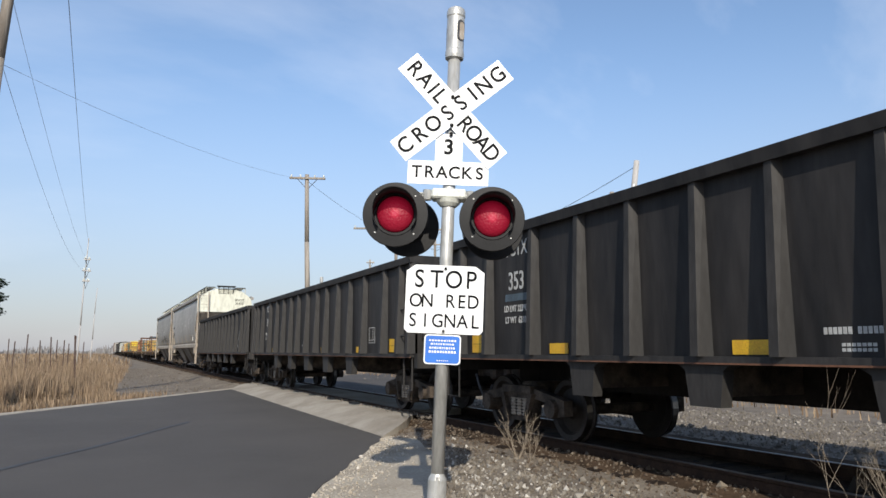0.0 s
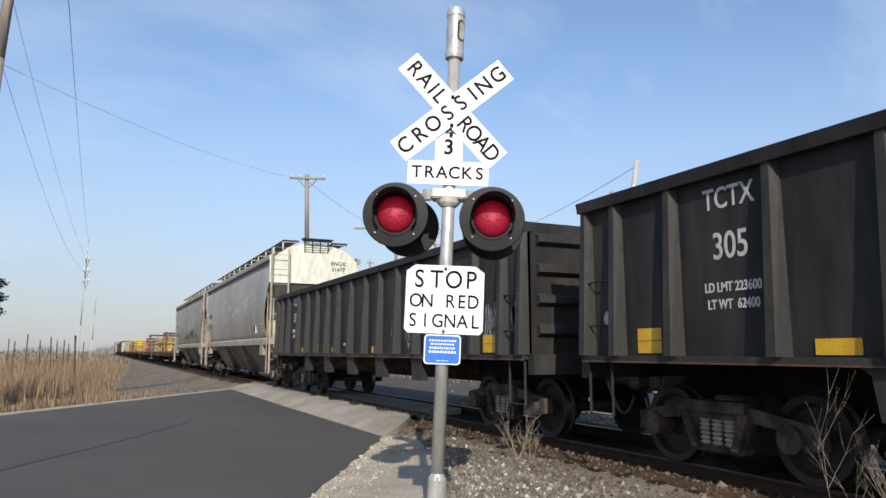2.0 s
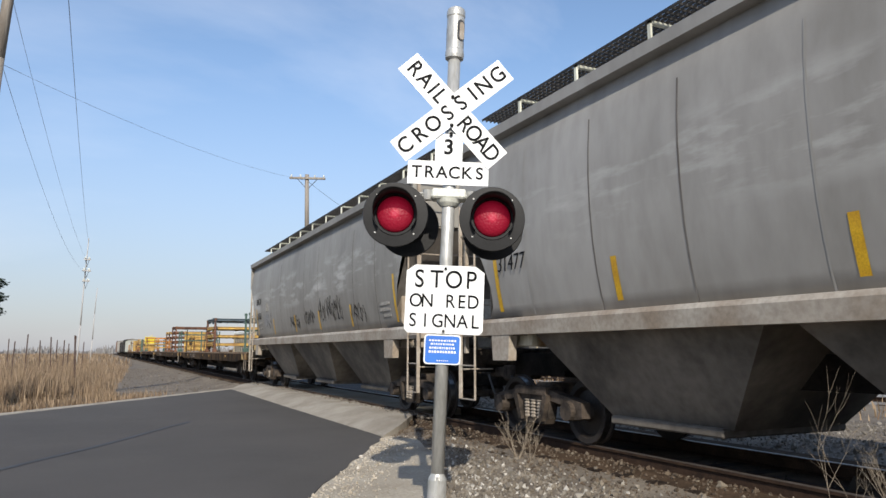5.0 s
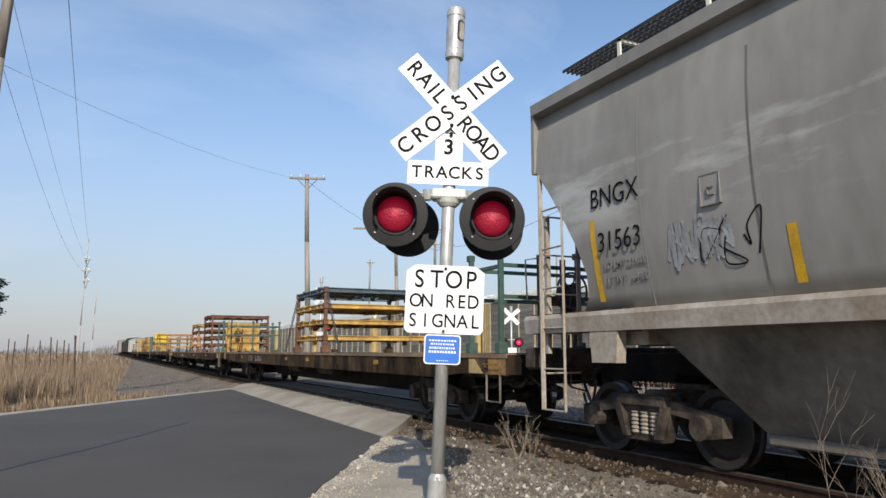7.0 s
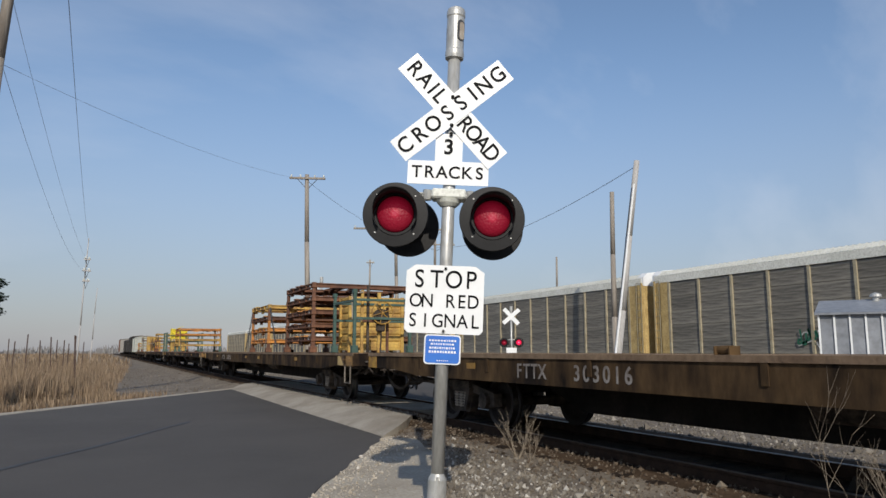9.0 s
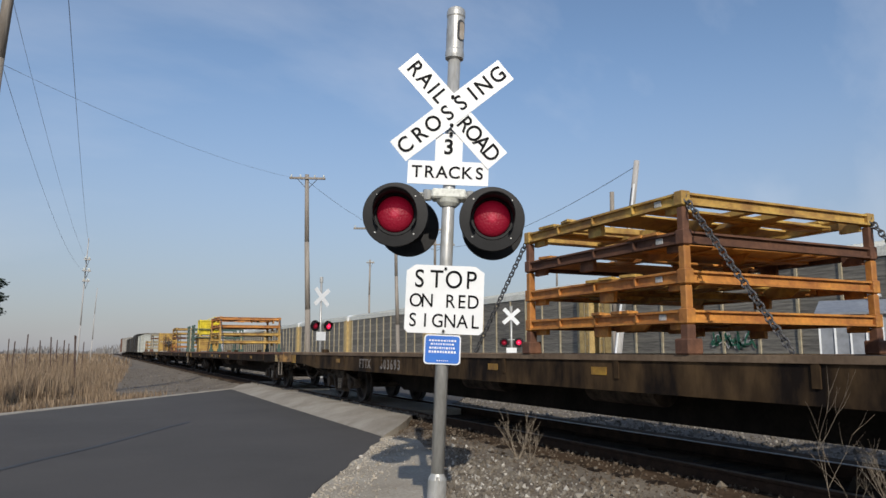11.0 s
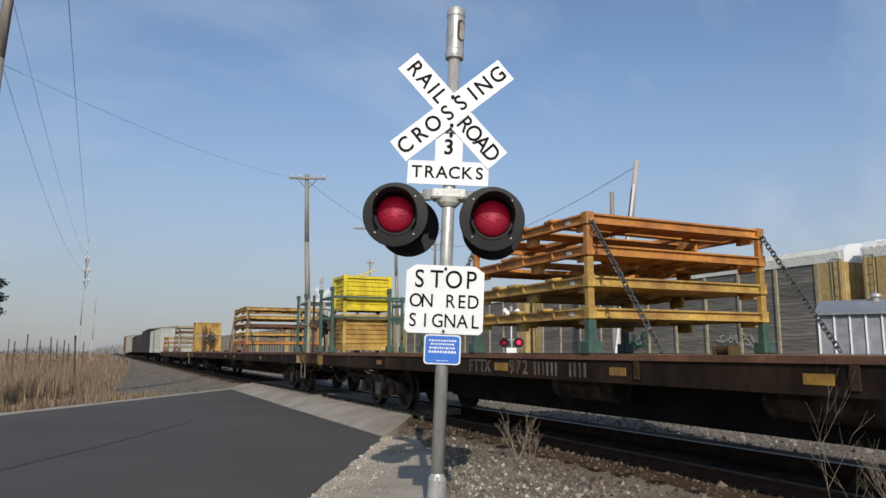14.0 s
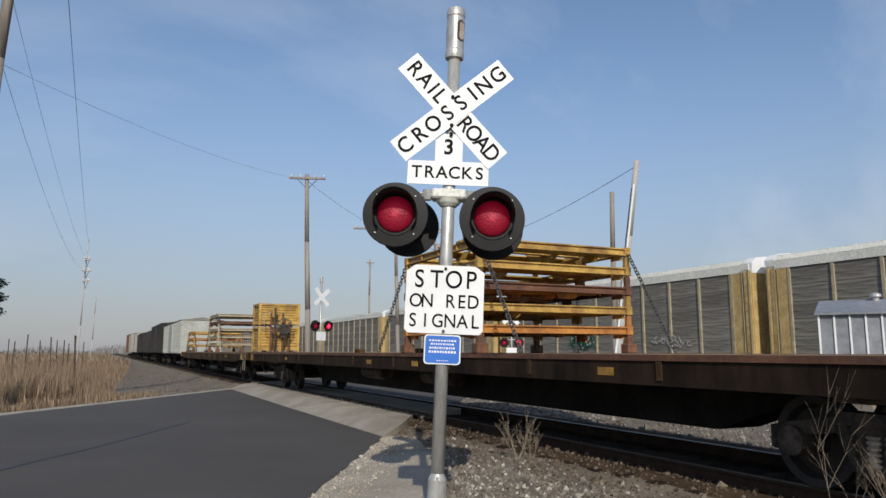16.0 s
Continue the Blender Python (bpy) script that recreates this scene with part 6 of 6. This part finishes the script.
# ---- poles, wires, distant things ----
def utility_pole(base, top, arm, r0=0.15, r1=0.1, label="weathered grey wooden utility pole with a crossarm", wood=None):
    """arm: half length, turn about z, and how far below the top; none for a bare pole."""
    p = thing("utility_pole", label, "utility pole", Matrix.Translation(base), group="utility poles")
    d = Vector(top) - Vector(base)
    bm = B()
    pts = [Vector((0, 0, 0)), d * 0.33 + Vector((0.02, 0.01, 0)), d * 0.66 + Vector((-0.02, 0, 0)), d]
    for i in range(3):
        cyl(bm, pts[i], pts[i + 1], r0 + (r1 - r0) * i / 3, r0 + (r1 - r0) * (i + 1) / 3, n=10)
    part("pole", bm, wood or M_WOOD, p, smooth=True)
    for half, turn, drop in arm:
        bm = B()
        box(bm, -half, half, -0.06, 0.06, -0.06, 0.06, 0.01)
        c = part("crossarm", bm, wood or M_WOOD, p, at=Matrix.Translation(d - Vector((0, 0, drop))) @ pose(0, -0.14, 0, 0, random.uniform(-2, 2), turn))
        ins = shared("insulator", lambda: lathe(B(), [(0.02, 0.06), (0.05, 0.1), (0.03, 0.13), (0.055, 0.16), (0.03, 0.21), (0.0, 0.22)], 8), M_CAST)
        for x in (-half + 0.1, -half * 0.4, half * 0.4, half - 0.1):
            put("insulator", ins, c, pose(x, 0, 0))
        for s in (-1, 1):
            part("brace", cyl(B(), (s * half * 0.55, 0, -0.05), (0, 0.1, -0.65), 0.02, n=5), M_WIRE, c)
    return p


def wire(a, b, sag, r, label="thin dark overhead cable between poles"):
    a, b = Vector(a), Vector(b)
    bm = B()
    n = 18
    pts = []
    for i in range(n + 1):
        k = i / n
        p = a.lerp(b, k)
        p.z -= sag * 4 * k * (1 - k)
        pts.append(p)
    pipe(bm, pts, r, 5)
    return tagged(part("overhead_cable", bm, M_LINE), label, "cable", group="overhead cables")


def far_signal(x, y, turn, z_mast, z_x, z_l, words, label):
    root = thing("crossing_signal", label, "crossing signal", pose(x, y, 0.0, 0, 0, turn))
    bm = B()
    cyl(bm, (0, 0, 0), (0, 0, z_mast), 0.06, n=12)
    part("mast", bm, M_GALV, root, smooth=True)
    bm = B()
    lathe(bm, [(0.07, z_mast), (0.09, z_mast + 0.02), (0.09, z_mast + 0.3), (0.0, z_mast + 0.32)], 12)
    part("mast_cap", bm, M_GALV, root)
    crossbuck(root, z_x, words=False)
    bm = B()
    plate(bm, [(-0.3, z_l - 0.75), (0.3, z_l - 0.75), (0.3, z_l - 0.3), (-0.3, z_l - 0.3)], -0.07, -0.06)
    part("stop_sign", bm, M_SIGN, root)
    bm = B()
    cyl(bm, (-0.45, 0.03, z_l + 0.15), (0.45, 0.03, z_l + 0.15), 0.03, n=8)
    part("cross_arm", bm, M_GALV, root)
    light_head(root, -0.42, z_l, -0.12, False, M_RED)
    light_head(root, 0.42, z_l, -0.12, False, M_FARRED)
    bm = B()
    lathe(bm, [(0.25, 0.0), (0.22, 0.35), (0.12, 0.5), (0.06, 0.55)], 12)
    part("mast_base", bm, M_GALV, root)
    return root


def build_poles():
    utility_pole((10.75, 40.6, 0.0), (10.42, 40.69, 11.85), [(1.05, -25, 0.25)], 0.17, 0.12)
    utility_pole((25.0, 31.2, 0.0), (25.11, 31.13, 10.28), [], 0.16, 0.12, "bare weathered grey wooden pole")
    utility_pole((20.6, 25.8, 0.0), (21.6, 24.95, 10.14), [], 0.19, 0.13, "leaning weathered wooden pole with a white cable guard", M_PALEWOOD)
    utility_pole((45.2, 66.0, 0.0), (45.24, 65.98, 11.92), [], 0.14, 0.1, "distant bare wooden pole")
    utility_pole((29.3, 63.6, 0.0), (29.28, 63.58, 13.84), [(1.3, -15, 0.4), (1.9, -15, 1.9)], 0.16, 0.12)
    utility_pole((30.0, 84.8, 0.0), (30.07, 84.83, 12.95), [(0.5, -15, 0.4)], 0.15, 0.1)
    utility_pole((18.6, 46.4, 0.0), (18.35, 46.51, 10.2), [(3.0, -25, 0.1)], 0.15, 0.1)
    utility_pole((-1.75, 70.0, 0.0), (-1.45, 69.98, 11.43), [(0.28, 5, 1.9), (0.34, 5, 2.9), (0.3, 5, 3.8)], 0.065, 0.04, "thin distant utility pole in the haze", M_PALEWOOD)
    utility_pole((-0.9, 90.0, 0.0), (-0.65, 90.0, 8.64), [], 0.06, 0.04, "thin distant bare pole in the haze", M_PALEWOOD)
    utility_pole((-3.47, 22.165, 0.0), (-2.72, 22.24, 14.43), [], 0.176, 0.136, "leaning wooden utility pole by the road")
    # white guard down the leaning pole
    g = thing("cable_guard", "white plastic cable guard on the leaning pole", "cable guard")
    bm = B()
    cyl(bm, (20.3, 25.6, 0.0), (21.26, 24.8, 9.0), 0.05, n=10)
    part("guard_pipe", bm, M_SIGN, g)
    wire((21.55, 24.9, 9.9), (29.28, 63.58, 11.7), 1.1, 0.016)
    wire((10.42, 40.69, 11.5), (-2.95, 22.21, 9.39), 0.45, 0.006)
    wire((10.42, 40.69, 11.5), (29.28, 63.58, 12.0), 1.0, 0.012)
    wire((-1.42, 69.99, 10.93), (-1.08, 15.96, 9.24), 0.5, 0.008)
    wire((-1.66, 69.98, 9.76), (-2.92, 22.21, 11.76), 0.7, 0.007)
    wire((-1.76, 69.98, 8.6), (-2.92, 22.21, 9.41), 1.0, 0.007)
    far_signal(21.5, 36.1, -31, 3.85, 3.55, 2.05, False, "crossing signal with crossbuck on the far side of the tracks")
    far_signal(10.3, 36.6, 22, 5.1, 4.35, 2.85, False, "crossing signal across the road beside the tracks")


def build_shed():
    m = pose(22.2, 12.6, 0.0, 0, 0, -58)
    sh = thing("metal_shed", "grey metal shed with white ribs and a roof vent", "shed", m)
    bm = B()
    box(bm, -3.2, 3.2, -1.6, 1.6, 0, 2.62)
    part("wall", bm, M_SHED, sh)
    for i in range(17):
        bm = B()
        x = -3.2 + 0.4 * i
        box(bm, x - 0.025, x + 0.025, -1.65, -1.6, 0.05, 2.6)
        part("wall_rib", bm, M_SIGN, sh)
    bm = B()
    prism(bm, [(-1.75, 2.6), (0, 3.05), (1.75, 2.6), (1.75, 2.66), (0, 3.12), (-1.75, 2.66)], "x", -3.3, 3.3)
    part("roof", bm, M_SHED, sh)
    bm = B()
    lathe(bm, [(0.09, 2.9), (0.09, 3.16), (0.17, 3.18), (0.14, 3.26), (0.0, 3.32)], 14, pose(-1.75, -0.2, 0))
    part("roof_vent", bm, M_GALV, sh)


def blades(name, label, count, place, material, category):
    rr = random.Random(len(name) * 7 + count)
    vs, fs = [], []
    for i in range(count):
        x, y, z, hgt, w = place(rr)
        a, lean = rr.uniform(0, 6.283), rr.uniform(0.05, 0.35)
        dx, dy = math.cos(a) * lean * hgt, math.sin(a) * lean * hgt
        b = rr.uniform(0, 3.14)
        ux, uy = math.cos(b) * w, math.sin(b) * w
        k = len(vs)
        vs += [(x - ux, y - uy, z), (x + ux, y + uy, z), (x + ux * 0.7 + dx * 0.4, y + uy * 0.7 + dy * 0.4, z + hgt * 0.6), (x - ux * 0.7 + dx * 0.4, y - uy * 0.7 + dy * 0.4, z + hgt * 0.6), (x + dx, y + dy, z + hgt)]
        fs += [(k, k + 1, k + 2, k + 3), (k + 3, k + 2, k + 4)]
    me = bpy.data.meshes.new(name)
    me.from_pydata(vs, [], fs)
    me.materials.append(material)
    return tagged(new(name, me), label, category, kind="stuff")


def dead_plant(x, y, height, spread, n, seed, r=0.004, label="small bare dead shrub in the gravel"):
    rr = random.Random(seed)
    p = thing("dead_weed", label, "dead weed", pose(x, y, ground_z(x, y) - 0.01), group="dead weeds")
    bm = B()

    def branch(a, d, length, rad, depth):
        pts = [a]
        for k in range(3):
            d = (d + Vector((rr.uniform(-0.2, 0.2), rr.uniform(-0.2, 0.2), 0.1))).normalized()
            b = pts[-1] + d * length / 3
            cyl(bm, pts[-1], b, rad * (1 - 0.22 * k), rad * (0.8 - 0.22 * k), n=4)
            pts.append(b)
            if depth and k:
                for q in range(2):
                    branch(b, (d + Vector((rr.uniform(-1, 1), rr.uniform(-1, 1), rr.uniform(0, 0.5))) * 0.7).normalized(), length * 0.5, rad * 0.55, depth - 1)
    for i in range(n):
        a = 6.283 * i / n + rr.uniform(-0.3, 0.3)
        branch(Vector((0.02 * math.cos(a), 0.02 * math.sin(a), 0)), Vector((math.cos(a) * spread, math.sin(a) * spread, 1)).normalized(), height * rr.uniform(0.6, 1), r, 2)
    part("stem", bm, M_TWIG, p)
    return p


def build_plants():
    def field(rr):
        while True:
            y = 25 + 60 * rr.random() ** 1.6
            x = rr.uniform(-0.3 * y - 3, 4.0)
            edge = -1.98 + (y - 19.71) * 0.735 - 1.6
            limit = 0.4 + (y - 26) * 0.045 + 0.5 * noise.noise((0, y * 0.3, 0))
            if x < min(edge, limit) and noise.noise((x * 0.9, y * 0.5, 9)) > -0.35 + 0.3 * rr.random():
                near = max(0.0, min(1.0, (min(edge, limit) - x) / 1.6))
                return x, y, -0.05, rr.uniform(0.15, 0.45) + near * rr.random() ** 1.6 * (0.85 + 0.9 * noise.noise((x * 0.45, y * 0.3, 3))), rr.uniform(0.004, 0.013)

    def low(rr):
        y = rr.uniform(85, 400)
        x = rr.uniform(-0.35 * y, 3.5)
        return x, y, -0.05, rr.uniform(0.3, 1.1), rr.uniform(0.04, 0.12)

    def verge(rr):
        y = rr.uniform(21, 27)
        return -1.98 + (y - 19.71) * 0.735 - rr.uniform(0.9, 2.6), y, -0.03, rr.uniform(0.1, 0.35), 0.012
    blades("tall_grass", "tall dry tan grass beside the railway", 48000, field, M_GRASS, "grass")
    blades("far_grass", "dry tan grass on the distant field", 9000, low, M_GRASS, "grass")
    blades("verge_grass", "short dry grass on the road verge", 1500, verge, M_GRASS, "grass")

    def beyond(rr):
        return rr.uniform(14, 27), rr.uniform(2, 60), 0.1, rr.uniform(0.1, 0.4), rr.uniform(0.01, 0.03)
    blades("yard_grass", "sparse dry grass beyond the near track", 4000, beyond, M_GRASS, "grass")

    def trees(rr):
        a = rr.uniform(radians(-16), radians(75))
        d = rr.uniform(480, 560)
        return d * math.sin(a), d * math.cos(a), -1, rr.uniform(2.0, 9.5) * (0.6 + 0.5 * noise.noise((a * 25, 0, 0))), rr.uniform(0.2, 1.0)
    blades("far_woods", "hazy bare woods along the horizon", 9000, trees, M_BUSH, "woods")

    # fence posts in the grass
    def fence_post(x, y, hgt, lean):
        f = thing("fence_post", "thin rusty steel fence post in dry grass", "fence post", pose(x, y, -0.1, 0, lean, 0), group="fence posts")
        bm = B()
        box(bm, -0.03, 0.03, -0.02, 0.02, 0, hgt)
        box(bm, -0.012, 0.012, 0.02, 0.05, 0, hgt)
        part("post", bm, M_DARKPOST, f)
    for x, y, hgt, lean in ((-0.82, 33.3, 2.3, -3), (-5.2, 46.0, 3.0, 0), (-4.3, 46.0, 2.2, 2), (-3.2, 50.0, 2.3, -2), (-6.0, 52.0, 2.2, 1), (-2.6, 55.0, 2.4, 0), (-2.1, 60.0, 2.2, 1), (-6.8, 62.0, 2.4, -1), (-5.9, 44.0, 2.1, 1), (-4.75, 43.0, 2.5, -1), (-3.75, 47.0, 2.6, 1), (-2.3, 44.0, 2.4, -2), (-1.9, 48.0, 2.3, 0), (-1.45, 52.0, 2.6, 1), (-5.6, 57.0, 2.5, 0), (-1.1, 57.0, 2.3, 2)):
        fence_post(x, y, hgt, lean)
    dead_plant(5.2, 8.6, 0.42, 0.55, 9, 3, 0.006)
    dead_plant(5.3, 8.45, 0.3, 0.7, 6, 5, 0.005)
    dead_plant(4.75, 3.55, 0.85, 0.04, 1, 8, 0.0035, "tall dry weed stalk in the gravel")
    dead_plant(4.95, 3.5, 0.7, 0.05, 1, 9, 0.0035, "tall dry weed stalk in the gravel")
    dead_plant(5.15, 3.3, 0.6, 0.45, 5, 11, 0.004, "bushy bare dead weed in the gravel")
    dead_plant(5.4, 3.5, 0.65, 0.35, 5, 12, 0.004, "bushy bare dead weed in the gravel")
    # pine at the edge of the field
    t = thing("pine_tree", "dark green pine tree at the edge of the field", "tree", pose(-7.3, 59.6, -0.1))
    bm = B()
    cyl(bm, (0, 0, 0), (0, 0, 7.0), 0.16, 0.04, n=8)
    part("trunk", bm, M_WOOD, t)
    rr = random.Random(4)
    vs, fs = [], []
    for i in range(1500):
        z = rr.uniform(4.1, 6.9)
        rad = (0.35 + 0.75 * abs(math.sin(z * 3.1))) * rr.random() ** 0.4
        a = rr.uniform(0, 6.283)
        c = Vector((rad * math.cos(a), rad * math.sin(a), z - 0.15 * rad))
        k = len(vs)
        for j in range(3):
            vs.append(tuple(c + Vector((rr.uniform(-0.25, 0.25), rr.uniform(-0.25, 0.25), rr.uniform(-0.1, 0.1)))))
        fs.append((k, k + 1, k + 2))
    me = bpy.data.meshes.new("crown")
    me.from_pydata(vs, [], fs)
    me.materials.append(M_PINE)
    o = new("crown", me)
    o.parent = t


def motions():
    for ob, y0, z, x in ROLLING:
        walk(ob, [(t, pose(TRACK_X + x, y0 - travel(t), RAIL_Z + z)) for t in TIMES])
    rows = [(i / 30, travel(i / 30) / 0.42) for i in range(481)]
    spin = [(t, Matrix.Rotation(a % (2 * math.pi), 4, "X")) for t, a in rows]
    for ob, w, s in WHEELS:
        base = pose(s * 0.68, w, 0.42)
        turn = pose(0, 0, 0, 0, 0, 0 if s > 0 else 180)
        walk(ob, [(t, base @ m @ turn) for t, m in spin])
    for ob, off in FAR_CARS:
        walk(ob, [(t, pose(FAR_X, y + off, RAIL_Z)) for t, y in FAR_ROWS])


build_ground()
build_road()
build_signal()
build_train()
build_far_train()
build_poles()
build_shed()
build_plants()
build_stones()
build_track("track_near", TRACK_X, -190, 420, True, "near railway track on dark dirty ballast")
build_track("track_middle", 20.0, -60, 420, False, "middle railway track on pale ballast")
build_track("track_far", FAR_X, -110, 420, False, "far railway track on pale ballast")
motions()
